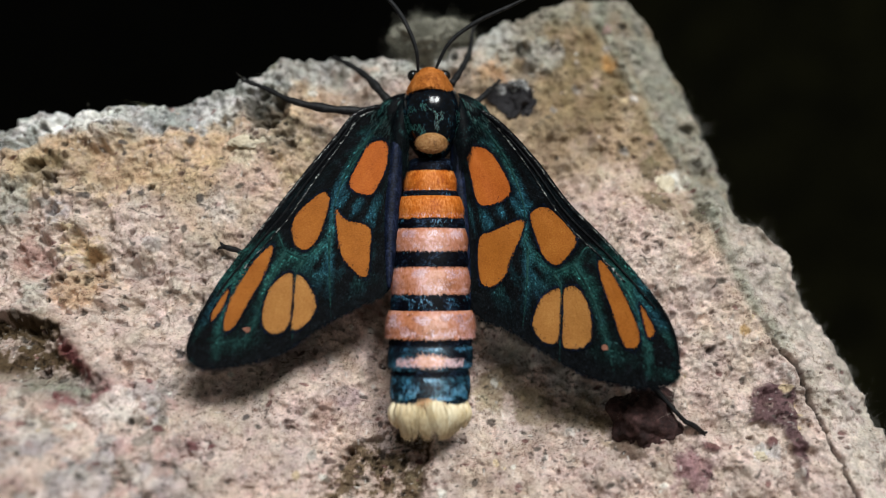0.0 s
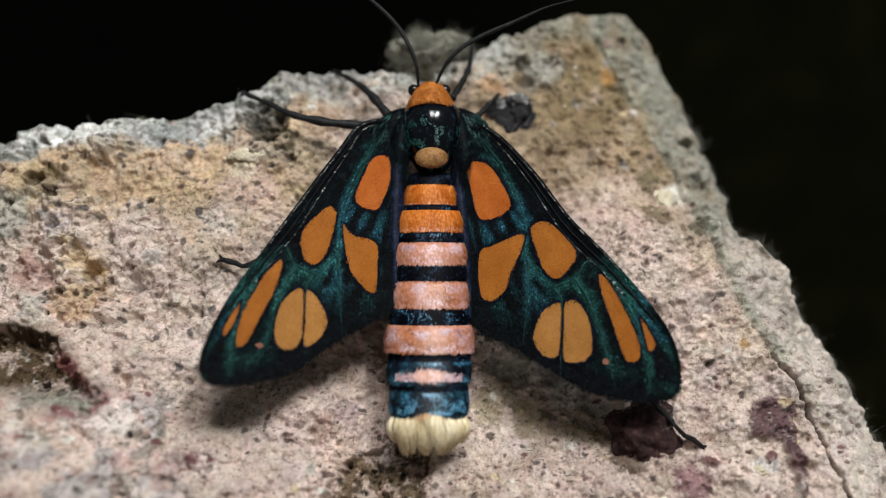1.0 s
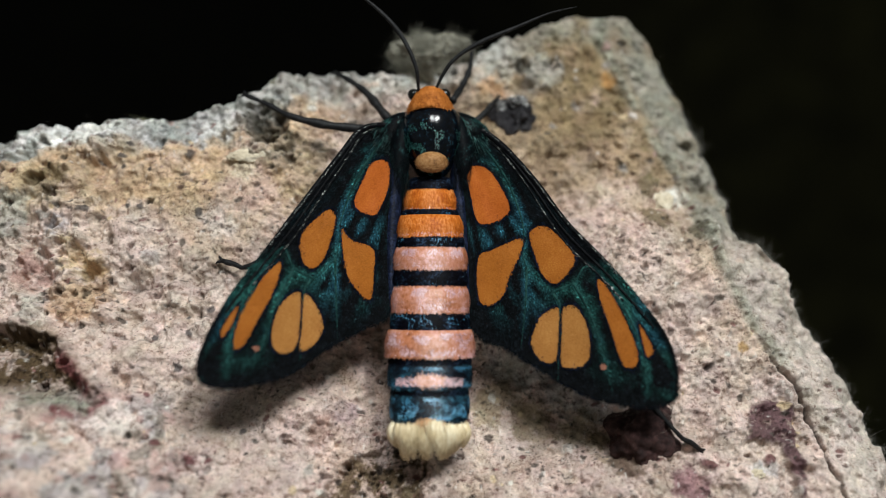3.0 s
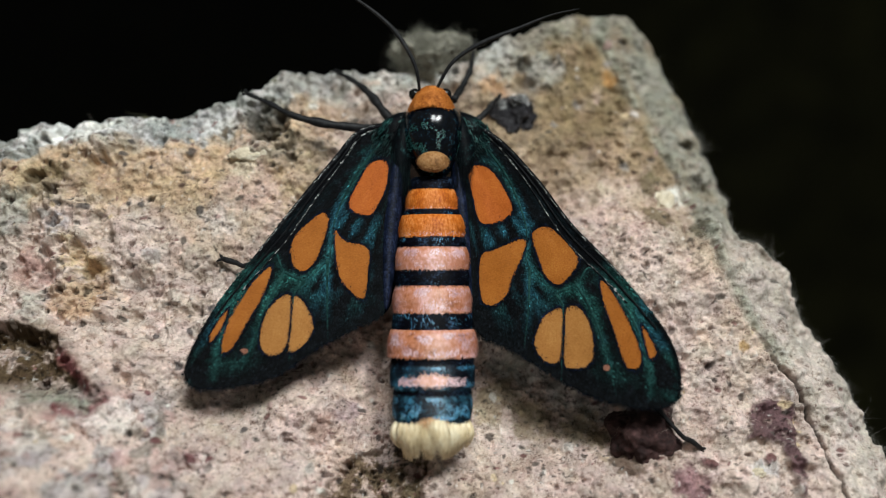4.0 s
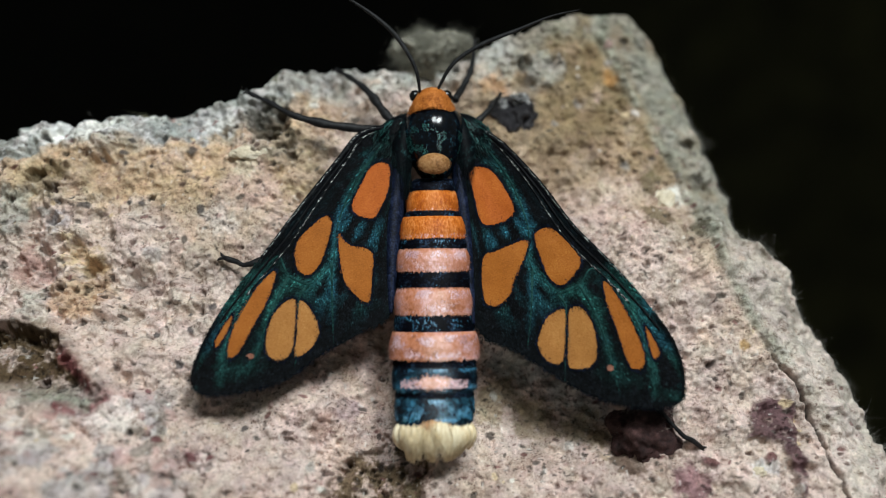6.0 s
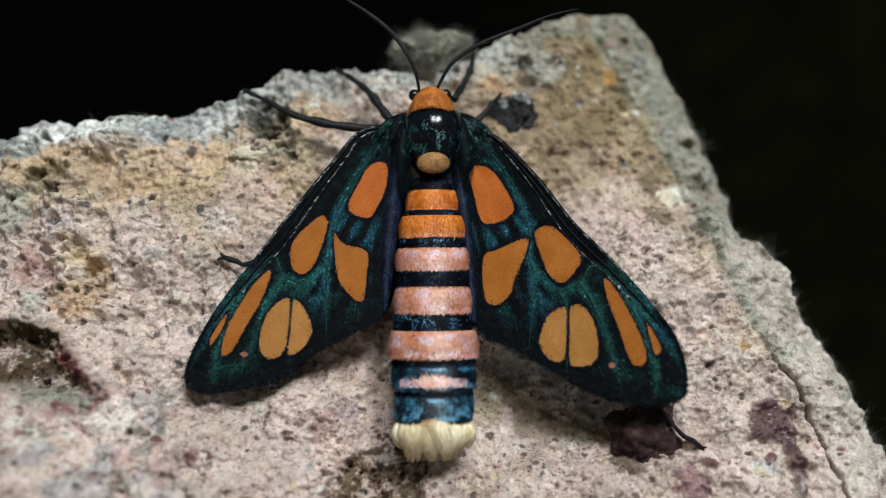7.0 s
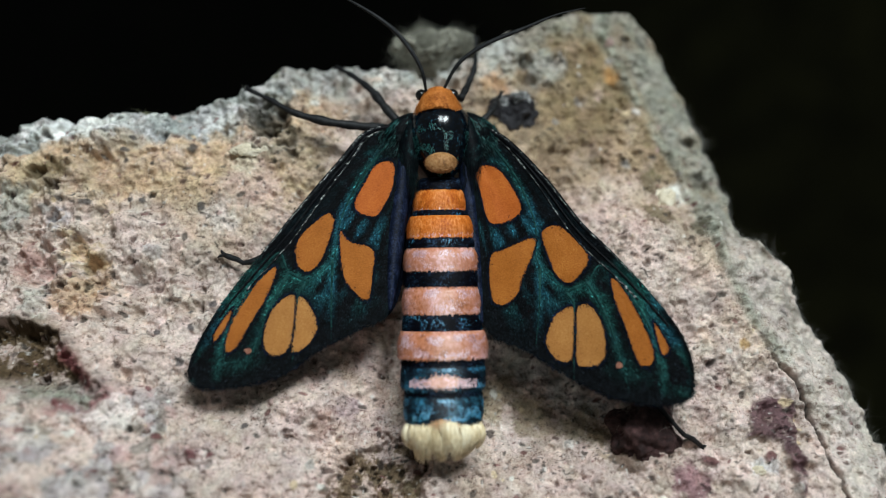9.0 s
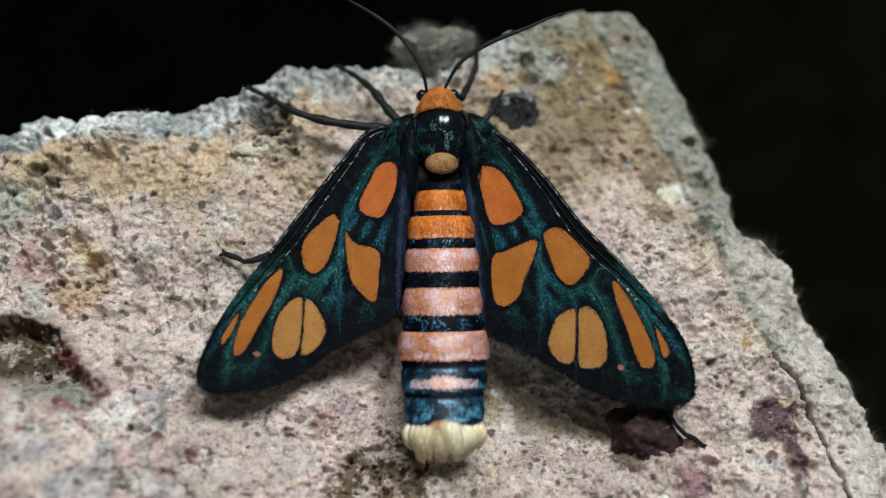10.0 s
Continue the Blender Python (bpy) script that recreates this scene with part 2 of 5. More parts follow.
OUTLINE = [(-48, 3), (-36.3, 4.6), (-30.3, 6.5), (-26.4, 6.8), (-23.8, 7.6), (-19.7, 7.5), (-15.3, 7.9), (-13.0, 9.0), (-10.8, 10.0), (-10.1, 11.1),
           (-6.4, 11.8), (-3.3, 12.1), (2.3, 13.1), (5.1, 14.1), (9.0, 15.0), (11.4, 15.1), (12.8, 13.7), (14.3, 9.9), (15.5, 6.2), (16.4, 1.9),
           (17.4, -0.3), (19.6, -1.6), (20.4, -3.6), (22.1, -6.3), (23.6, -9.5), (24.4, -13.0), (25.2, -18.8), (24, -30), (10, -38), (-20, -40),
           (-46, -30)]


def outline_distance(x, y, corners):
    """Signed distance to a closed outline in plan, positive outside, with its outward direction."""
    best, nx, ny = np.full(x.shape, 1e9), np.zeros(x.shape), np.zeros(x.shape)
    inside = np.zeros(x.shape, bool)
    for (ax, ay), (bx, by) in zip(corners, corners[1:] + corners[:1]):
        ex, ey = bx - ax, by - ay
        s = np.clip(((x - ax) * ex + (y - ay) * ey) / (ex * ex + ey * ey), 0, 1)
        qx, qy = x - ax - s * ex, y - ay - s * ey
        d = np.hypot(qx, qy)
        near = d < best
        best, nx, ny = np.where(near, d, best), np.where(near, qx, nx), np.where(near, qy, ny)
        inside ^= ((ay > y) != (by > y)) & (x < (bx - ax) * (y - ay) / (by - ay + 1e-12) + ax)
    d = np.where(inside, -best, best)
    n = np.where(inside, -1, 1) / np.maximum(best, 1e-6)
    return d, nx * n, ny * n


def axis(a, b, c, d, fine, coarse):
    return np.r_[np.arange(a, b, coarse), np.arange(b, c, fine), np.arange(c, d, coarse)]


# pits and cavities: place, radius, depth
PITS = [(-23.9, 3.9, 0.55, 0.9), (-23.0, 3.15, 0.5, 0.9), (-21.9, -8.75, 0.3, 0.8),
        (-10.9, 8.0, 1.0, 0.9), (-10.0, 7.4, 0.8, 0.8), (-10.7, 6.7, 0.6, 0.6), (-9.8, 8.4, 0.5, 0.5),
        (15.2, 7.6, 0.42, 0.7), (15.8, 5.1, 0.28, 0.4), (11.35, 14.2, 0.3, 0.4), (12.5, 14.2, 0.36, 0.4), (5.0, 12.4, 0.4, 0.6)]
# small dark or maroon stones set in the rock: place and radius
STONES = [(-20.84, 2.04, 0.34), (-18.96, 5.41, 0.26), (-14.97, 5.56, 0.3), (-18.54, 6.14, 0.2), (-18.43, 2.29, 0.18), (-17.66, 2.21, 0.22), (-17.24, 4.55, 0.12),
          (-14.19, 1.8, 0.26), (-18.86, 4.72, 0.15), (-14.28, -5.48, 0.25), (-16.25, -5.67, 0.23), (-13.14, -4.07, 0.23), (-14.59, -7.59, 0.24), (-11.0, -10.97, 0.2), (-14.38, -4.55, 0.13)]
RED_STONES = [(-15.43, -11.86, 0.27), (-13.47, -12.87, 0.32), (-12.59, -12.78, 0.2), (-16.17, -9.17, 0.18), (14.7, -12.7, 0.45), (18.1, -12.4, 0.3)]
# short cracks: from, to
CRACKS = [(-23.1, 1.25, -21.29, 0.08), (-18.52, -5.58, -16.49, -5.92), (-18.85, -2.74, -16.46, -2.53), (-13.69, -3.13, -12.56, -2.16), (-15.71, 4.48, -14.62, 3.77),
          (-12.99, -4.52, -13.31, -3.58), (-13.76, -4.65, -13.7, -2.51), (-8.89, -11.39, -7.94, -11.85), (-16.06, -13.53, -14.41, -13.88)]
# stains of another colour, some painted shade and glints: place, radius, colour, strength
LEFT_STAINS = [(-23.6, -1.4, 1.1, (0.34, 0.15, 0.13), 0.5), (-20.25, -1.28, 0.7, (0.38, 0.27, 0.10), 0.55), (-21.45, -0.77, 0.9, (0.66, 0.52, 0.30), 0.7), (-20.6, -3.2, 1.7, (0.46, 0.28, 0.14), 0.6),
               (-22.3, 1.0, 0.6, (0.50, 0.46, 0.47), 0.8), (-23.4, 3.5, 1.2, (0.24, 0.19, 0.10), 0.65), (-25.4, 2.0, 1.3, (0.36, 0.37, 0.33), 0.7), (-23.0, -4.2, 0.8, (0.55, 0.53, 0.45), 0.6), (-13.0, 1.4, 1.0, (0.66, 0.60, 0.54), 0.6),
               (-16.85, -0.82, 0.5, (0.30, 0.28, 0.27), 0.6), (-11.9, 5.0, 0.9, (0.72, 0.62, 0.46), 0.8), (-14.2, -14.0, 0.4, (0.22, 0.21, 0.19), 0.7)]
RIM_STAINS = [(5.0, 8.9, 1.9, (0.17, 0.13, 0.09), 0.75), (-10.6, 7.8, 1.8, (0.30, 0.28, 0.22), 0.7), (-10.0, 6.3, 1.3, (0.36, 0.32, 0.24), 0.6), (-9.2, 11.0, 2.0, (0.52, 0.48, 0.44), 0.6), (-7.3, 8.7, 1.7, (0.34, 0.22, 0.13), 0.65), (-8.3, 3.8, 1.6, (0.32, 0.24, 0.14), 0.6), (-7.7, 5.6, 1.2, (0.30, 0.23, 0.14), 0.6), (-3.6, 11.0, 1.0, (0.62, 0.58, 0.52), 0.6),
              (6.2, 12.2, 1.2, (0.46, 0.45, 0.41), 0.75), (3.5, 12.4, 0.9, (0.5, 0.49, 0.45), 0.6), (10.5, 11.6, 0.5, (0.45, 0.24, 0.08), 0.85), (9.3, 12.3, 1.0, (0.22, 0.16, 0.08), 0.6), (3.0, 10.9, 0.8, (0.42, 0.24, 0.12), 0.7)]
# the two near-white entries paint small white glints on the rock
RIGHT_STAINS_AND_GLINTS = [(12.5, 4.6, 0.8, (0.13, 0.10, 0.045), 0.75), (12.8, 2.0, 0.9, (0.13, 0.10, 0.05), 0.8), (15.2, 1.3, 0.6, (0.09, 0.075, 0.045), 0.85), (14.0, 3.8, 0.75, (0.70, 0.68, 0.60), 0.85), (17.2, -5.95, 0.35, (0.36, 0.22, 0.07), 0.8),
                (13.6, -14.1, 1.1, (0.25, 0.12, 0.14), 0.8), (17.2, -13.0, 0.5, (0.70, 0.68, 0.66), 0.8), (18.1, -13.0, 0.4, (0.62, 0.60, 0.60), 0.7), (-5.4, -9.6, 0.7, (0.30, 0.22, 0.23), 0.6), (-6.8, -10.7, 0.7, (0.27, 0.16, 0.12), 0.6), (7.7, -5.7, 1.6, (0.44, 0.41, 0.38), 0.5)]
# grey rock patches, then brown ones that paint the right wing's shadow deeper
UNDER_STAINS_AND_SHADE = [(2.9, -5.7, 1.3, (0.64, 0.61, 0.58), 0.8), (5.0, -7.0, 1.3, (0.66, 0.63, 0.60), 0.85), (7.2, -8.4, 1.2, (0.66, 0.63, 0.60), 0.85), (9.0, -9.3, 0.9, (0.55, 0.53, 0.51), 0.7), (2.9, -8.9, 1.4, (0.30, 0.235, 0.13), 0.65), (5.2, -9.8, 1.3, (0.28, 0.22, 0.12), 0.65), (7.4, -10.4, 1.2, (0.30, 0.235, 0.14), 0.65)]
# brownish grit; the last two entries paint the maroon stone's shade
LOW_STAINS_AND_SHADE = [(3.8, -13.4, 1.5, (0.30, 0.21, 0.16), 0.55), (1.7, -14.1, 1.3, (0.34, 0.24, 0.18), 0.5), (5.6, -12.0, 0.9, (0.34, 0.26, 0.20), 0.5), (10.1, -12.7, 0.9, (0.10, 0.06, 0.03), 0.8), (9.2, -11.0, 1.0, (0.22, 0.15, 0.08), 0.7)]
# a ridge of grey lichen down the rock's shoulder, which opens into a crack at its lower end
CRACK = [(9.7, 14.6), (11.2, 11.1), (12.9, 7.6), (14.6, 4.0), (15.6, 1.0), (16.15, -1.2), (17.45, -4.5), (18.3, -5.6), (19.7, -7.8), (20.5, -9.7), (21.1, -11.9), (21.9, -14.7), (23.2, -19.0)]
HOLLOW = [(-30.0, -5.0), (-26.15, -5.5), (-23.3, -5.3), (-21.5, -5.8), (-20.4, -7.6), (-17.8, -9.9), (-19.1, -10.7), (-21.6, -10.4), (-24.5, -9.4), (-30.0, -8.6)]
LOW_HOLLOW = [(-7.4, -15.8), (-6.0, -13.4), (-4.6, -11.9), (-2.7, -11.1), (-0.5, -12.0), (-1.0, -16.0)]
MAROON_BLOCK = [(17.4, -9.3), (18.75, -8.95), (19.8, -9.2), (19.7, -11.3), (19.9, -13.7), (19.4, -14.9), (18.8, -11.8), (16.7, -11.4)]


def line_distance(x, y, points):
    best = np.full(x.shape, 1e9)
    for (ax, ay), (bx, by) in zip(points, points[1:]):
        ex, ey = bx - ax, by - ay
        s = np.clip(((x - ax) * ex + (y - ay) * ey) / (ex * ex + ey * ey), 0, 1)
        best = np.minimum(best, np.hypot(x - ax - s * ex, y - ay - s * ey))
    return best


def rise(a, b, v):
    """0 below a, 1 above b, smooth between."""
    s = np.clip((v - a) / (b - a), 0, 1)
    return s * s * (3 - 2 * s)


def rock():
    xs, ys = axis(-60, -29, 27.5, 38, 0.066, 0.5), axis(-52, -16.5, 17.5, 30, 0.066, 0.5)
    X, Y = np.meshgrid(xs, ys)
    wx = X + 1.1 * (cloudy(X, Y, 3.0, 5) - 0.5) + 0.35 * (cloudy(X, Y, 0.7, 6) - 0.5)
    wy = Y + 1.1 * (cloudy(X, Y, 3.0, 15) - 0.5) + 0.35 * (cloudy(X, Y, 0.7, 16) - 0.5)
    d, nx, ny = outline_distance(wx, wy, OUTLINE)
    d = d - 0.35 - np.clip((X - 2) / 6, 0, 1) * (0.3 + 0.65 * np.clip((Y + 2) / 5, 0, 1))
    d -= 0.4 * rise(14, 17, X) * rise(2, -2, Y)
    out = np.clip(d, 0, None)
    top = 1.5 * (cloudy(X, Y, 9, 21) - 0.5) + 1.6 * (cloudy(X, Y, 2.6, 31, 5) - 0.5) + 0.62 * (cloudy(X, Y, 0.6, 41, 3, 0.75) - 0.5) * np.clip(cloudy(X, Y, 4, 43) * 3 - 0.7, 0.25, 1.2)
    calm = 1 - 0.88 * rise(0, 3, X - np.interp(-Y, [-y for _, y in CRACK], [x - 4 for x, _ in CRACK]))
    grains = np.clip(lattice(X, Y, 0.34, 45) - 0.62, 0, None) * np.clip(cloudy(X, Y, 3, 47) * 3 - 0.8, 0, 1)
    top += 0.8 * grains - 1.2 * np.clip(0.12 - np.abs(cloudy(X, Y, 1.9, 49, 4) - 0.47), 0, None)
    top += 1.1 * (cloudy(X, Y, 0.9, 201, 4, 0.7) - 0.5) * np.clip((d + 3.5) / 2, 0, 1) * calm
    free = calm * np.clip((np.hypot(X / 13.5, (Y + 3) / 12) - 0.95) * 3, 0, 1)
    top += free * (1.3 * (cloudy(X, Y, 1.9, 203, 5, 0.6) - 0.5) - 1.6 * np.clip(cloudy(X, Y, 2.4, 205, 4, 0.6) - 0.62, 0, None))
    lumps = 1 - np.abs(2 * cloudy(X, Y, 3.2, 53, 4, 0.6) - 1)
    top += 2.0 * (lumps - 0.8) * np.clip(cloudy(X, Y, 7, 55) * 3.2 - 1.0, 0.1, 1)
    flakes = np.floor(cloudy(X, Y, 2.2, 57, 4, 0.6) * 9) / 9
    top += 0.6 * (flakes - 0.5) * np.clip(cloudy(X, Y, 5, 59) * 4 - 1.8, 0, 1)
    top -= 2.2 * np.exp(-((X - 6.5) / 5.0) ** 2 - ((Y + 8.8) / 3.6) ** 2)
    top += 1.3 * np.exp(-((X + 7.4) / 1.9) ** 2 - ((Y + 9.0) / 1.7) ** 2)
    top -= 0.20 * np.clip(X - 3, 0, 12) * np.clip((Y - 0.5) / 4, 0, 1)
    top -= 0.35 + 0.9 * np.exp(-((X + 3.2) / 1.3) ** 2 - ((Y + 7.5) / 2.4) ** 2)
    for far, high in ((np.clip((-X - 4) / 10, 0, 1), 1.8), (np.clip((X - 4) / 9, 0, 1), 0.8)):
        top += high * far * far * (3 - 2 * far)
    # the hollow with its overhung upper edge, the broken hollow behind the tail, the block of maroon stone
    jx, jy = 1.0 * (cloudy(X, Y, 1.1, 301, 4, 0.65) - 0.5), 1.0 * (cloudy(X, Y, 1.1, 311, 4, 0.65) - 0.5)
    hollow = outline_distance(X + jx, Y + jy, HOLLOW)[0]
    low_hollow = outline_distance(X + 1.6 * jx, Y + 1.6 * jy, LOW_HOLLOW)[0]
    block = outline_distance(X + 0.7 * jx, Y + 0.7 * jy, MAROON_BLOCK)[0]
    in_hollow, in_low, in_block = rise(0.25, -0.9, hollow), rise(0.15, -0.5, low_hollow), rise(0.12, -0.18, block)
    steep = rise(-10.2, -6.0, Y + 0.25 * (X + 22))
    top -= in_hollow * (0.5 + 1.1 * steep) * (0.45 + 1.1 * cloudy(X, Y, 1.0, 321, 4, 0.7)) - 0.4 * rise(1.1, 0.1, hollow) * rise(-0.4, 0.2, hollow)
    top -= in_low * (0.5 + 0.9 * cloudy(X, Y, 0.7, 331, 4, 0.75))
    top += in_block * (0.35 + 0.5 * (cloudy(X, Y, 0.9, 341, 4, 0.7) - 0.5))
    top += 2.4 * (cloudy(X, Y, 1.3, 345, 4, 0.6) - 0.5) * rise(4.5, 1.5, np.hypot((X + 22.3) * 0.9, (Y + 1.6) * 0.8))
    rng = np.random.default_rng(3)
    dark = np.zeros(X.shape)
    pits = list(PITS) + [(rng.uniform(-29, 27), rng.uniform(-17, 17), r, r * rng.uniform(0.5, 1.2)) for r in 0.05 + 0.22 * rng.random(1000) ** 6]
    pits += [(-10.8 + rng.normal(0, 0.8), 8.2 + rng.normal(0, 0.75), r, 1.3 * r) for r in 0.10 + 0.22 * rng.random(40) ** 2]
    pits += [(-3.8 + rng.normal(0, 1.5), -13.3 + rng.normal(0, 0.9), r, 1.4 * r) for r in 0.05 + 0.16 * rng.random(50) ** 3]
    pits += [(-21.3 + rng.normal(0, 1.2), -3.0 + rng.normal(0, 1.3), r, 1.2 * r) for r in 0.10 + 0.2 * rng.random(16) ** 2]
    pits += [(-9.6 + rng.normal(0, 0.8), 6.3 + rng.normal(0, 0.8), r, 1.3 * r) for r in 0.09 + 0.22 * rng.random(32) ** 2]
    for px, py, r, deep in pits:
        i0, i1 = np.searchsorted(xs, (px - 2.2 * r, px + 2.2 * r))
        j0, j1 = np.searchsorted(ys, (py - 2.2 * r, py + 2.2 * r))
        x, y = X[j0:j1, i0:i1], Y[j0:j1, i0:i1]
        wx, wy = (1.5 * r * (cloudy(x, y, max(0.25, r * 0.9), k, 4, 0.6) - 0.5) for k in (51, 52))
        q = np.hypot(x - px + wx, (y - py + wy) * rng.uniform(0.75, 1.4)) / r
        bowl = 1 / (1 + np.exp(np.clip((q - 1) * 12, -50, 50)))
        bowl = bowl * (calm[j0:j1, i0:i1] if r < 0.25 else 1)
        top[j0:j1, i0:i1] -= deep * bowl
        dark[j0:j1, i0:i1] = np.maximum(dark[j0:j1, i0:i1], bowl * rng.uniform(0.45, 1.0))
    # grains of other stone set in the rock
    inlay, share = np.zeros(X.shape + (3,)), np.zeros(X.shape)
    palette = ((0.72, 0.69, 0.62), (0.36, 0.33, 0.30), (0.56, 0.44, 0.36), (0.44, 0.30, 0.27), (0.60, 0.47, 0.30), (0.66, 0.60, 0.55))
    set_stones = [(rng.uniform(-28, 26), rng.uniform(-16.5, 15), r, palette[rng.integers(6)], rng.uniform(-0.1, 0.45)) for r in 0.08 + 0.26 * rng.random(300) ** 3]
    set_stones += [(x, y, r, (0.045, 0.042, 0.045), 0.5) for x, y, r in STONES] + [(x, y, r, (0.13, 0.035, 0.04), 0.5) for x, y, r in RED_STONES]
    for px, py, r, stone, proud in set_stones:
        i0, i1 = np.searchsorted(xs, (px - 2 * r, px + 2 * r))
        j0, j1 = np.searchsorted(ys, (py - 2 * r, py + 2 * r))
        x, y = X[j0:j1, i0:i1], Y[j0:j1, i0:i1]
        a, long = rng.uniform(0, math.pi), rng.uniform(0.6, 1.0)
        u, v = (x - px) * math.cos(a) + (y - py) * math.sin(a), (y - py) * math.cos(a) - (x - px) * math.sin(a)
        q = np.hypot(u, v / long) / r * (0.45 + 1.1 * cloudy(x, y, max(0.25, r), 65, 3, 0.6))
        dome = 1 / (1 + np.exp(np.clip((q - 1) * 14, -50, 50)))
        top[j0:j1, i0:i1] += proud * r * dome
        inlay[j0:j1, i0:i1] = np.where((dome > share[j0:j1, i0:i1])[..., None], np.array(stone), inlay[j0:j1, i0:i1])
        share[j0:j1, i0:i1] = np.maximum(share[j0:j1, i0:i1], dome)
    for r in 0.05 + 0.22 * rng.random(1500) ** 4:
        px, py = rng.uniform(-28, 26), rng.uniform(-16.5, 9)
        i0, i1 = np.searchsorted(xs, (px - 3 * r, px + 3 * r))
        j0, j1 = np.searchsorted(ys, (py - 3 * r, py + 3 * r))
        x, y = X[j0:j1, i0:i1], Y[j0:j1, i0:i1]
        a, long = rng.normal(0.1, 0.5), rng.uniform(0.3, 0.7)
        u, v = (x - px) * math.cos(a) + (y - py) * math.sin(a), (y - py) * math.cos(a) - (x - px) * math.sin(a)
        q = np.hypot(u, v / long) / r * (0.4 + 1.2 * cloudy(x, y, max(0.2, r), 67, 3, 0.6))
        chip = 1 / (1 + np.exp(np.clip((q - 1) * 12, -50, 50)))
        top[j0:j1, i0:i1] -= 0.5 * r * chip
        shade = np.array(((0.10, 0.06, 0.05), (0.17, 0.075, 0.07), (0.08, 0.07, 0.06))[rng.integers(3)])
        inlay[j0:j1, i0:i1] = np.where((chip > share[j0:j1, i0:i1])[..., None], shade, inlay[j0:j1, i0:i1])
        share[j0:j1, i0:i1] = np.maximum(share[j0:j1, i0:i1], chip)
    top -= 0.25 * np.exp(-((X + 10.8) / 3.5) ** 2 - ((Y + 5.5) / 3.5) ** 2) - 0.55 * np.exp(-((X + 9.4) / 2.2) ** 2 - ((Y + 9.6) / 1.7) ** 2)
    top += 0.3 * np.clip(-Y - 9.6, 0, 3) * np.clip((-X - 4) / 3, 0, 1)
    top += 0.30 * np.clip(-Y - 10.5, 0, 8) + 0.28 * np.clip(-X - 11.5, 0, 12) * np.clip((-Y - 2) / 8, 0, 1)
    # the lichen ridge down the shoulder, its crack, and the short cracks
    bend = 0.5 * (cloudy(X, Y, 1.2, 63) - 0.5)
    crack, opened = line_distance(X + bend, Y, CRACK), rise(-5.2, -8.5, Y)
    shoulder = X + bend - np.interp(-Y, [-y for _, y in CRACK], [x for x, _ in CRACK])
    flank = rise(0.0, 0.7, shoulder) * rise(14.5, 13.0, Y)
    top -= (0.12 + 0.55 * opened) * np.exp(-(crack / 0.11) ** 2) + 0.42 * np.clip(shoulder, 0, 5) * rise(2.0, -3.0, Y)
    top += 0.22 * np.exp(-((shoulder - 0.55) / 0.35) ** 2) * (1 - 0.6 * opened)
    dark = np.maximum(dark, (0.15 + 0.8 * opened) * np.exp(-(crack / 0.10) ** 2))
    for ax, ay, bx, by in CRACKS:
        gap = line_distance(X + 0.9 * jx, Y + 0.9 * jy, [(ax, ay), (bx, by)]) + 0.12 * cloudy(X, Y, 0.4, 351, 2)
        top -= 0.3 * np.exp(-(gap / 0.13) ** 2)
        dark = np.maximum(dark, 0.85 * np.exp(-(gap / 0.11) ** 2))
    # thin wandering hair cracks in drifts
    thread = np.clip(1.2 - np.abs(cloudy(X, Y, 1.3, 353, 4, 0.65) - 0.5) / 0.014, 0, 1) * rise(0.50, 0.60, cloudy(X, Y, 2.4, 357, 3)) * (1 - 0.8 * flank)
    top -= 0.10 * thread
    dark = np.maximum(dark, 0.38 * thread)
    edge = np.clip(d + 2.0, 0, None)
    Z = top - 0.28 * np.minimum(edge, 2.0) ** 1.6 - out * 4.8 - 42 * np.clip(out - 4, 0, None)
    flare = 7.0 * np.clip(out - 4, 0, None) - 0.85 * out
    Xo, Yo = X + nx * flare, Y + ny * flare
    rough = (cloudy(X, Y, 0.8, 61, 3) - 0.5) * np.minimum(out, 1) * 1.2
    Xo, Yo = Xo + nx * rough, Yo + ny * rough
    Z = np.maximum(Z, -432)
    # colours: pinkish tan, with ochre, grey and brown in drifts
    c = np.empty(X.shape + (3,))
    c[:] = (0.59, 0.475, 0.408)

    def lay(colour, amount):
        w = np.clip(amount, 0, 1)[..., None]
        c[:] = c * (1 - w) + np.array(colour) * w
    for cell, seed, colour, low, high, most in ((6, 71, (0.56, 0.42, 0.30), 0.5, 0.66, 0.6), (4, 81, (0.54, 0.47, 0.42), 0.52, 0.7, 0.4), (5, 91, (0.58, 0.42, 0.36), 0.5, 0.7, 0.6), (1.3, 101, (0.66, 0.57, 0.49), 0.58, 0.72, 0.4), (2.6, 113, (0.42, 0.32, 0.23), 0.55, 0.72, 0.5)):
        lay(colour, most * np.clip((cloudy(X, Y, cell, seed) - low) / (high - low), 0, 1))
    # an ochre belt below the upper rim, a pinker lower half, a browner and dimmed upper corner
    ragged = cloudy(X, Y, 2.2, 127, 5, 0.65)
    lay((0.55, 0.395, 0.24), 0.85 * rise(-28, -25, X) * rise(-6, -9, X) * rise(0.2, 4.0, Y + 3 * (ragged - 0.5)) * np.clip(ragged * 3 - 0.8, 0.25, 1))
    lay((0.605, 0.482, 0.432), 0.7 * rise(-1.0, -4.0, Y) * np.clip(cloudy(X, Y, 2.2, 129, 5, 0.65) * 3.2 - 0.95, 0, 1))
    # besides the brown, the corner's dimmer light is painted in here
    corner = rise(-3, 3, X) * rise(0.5, 6, Y)
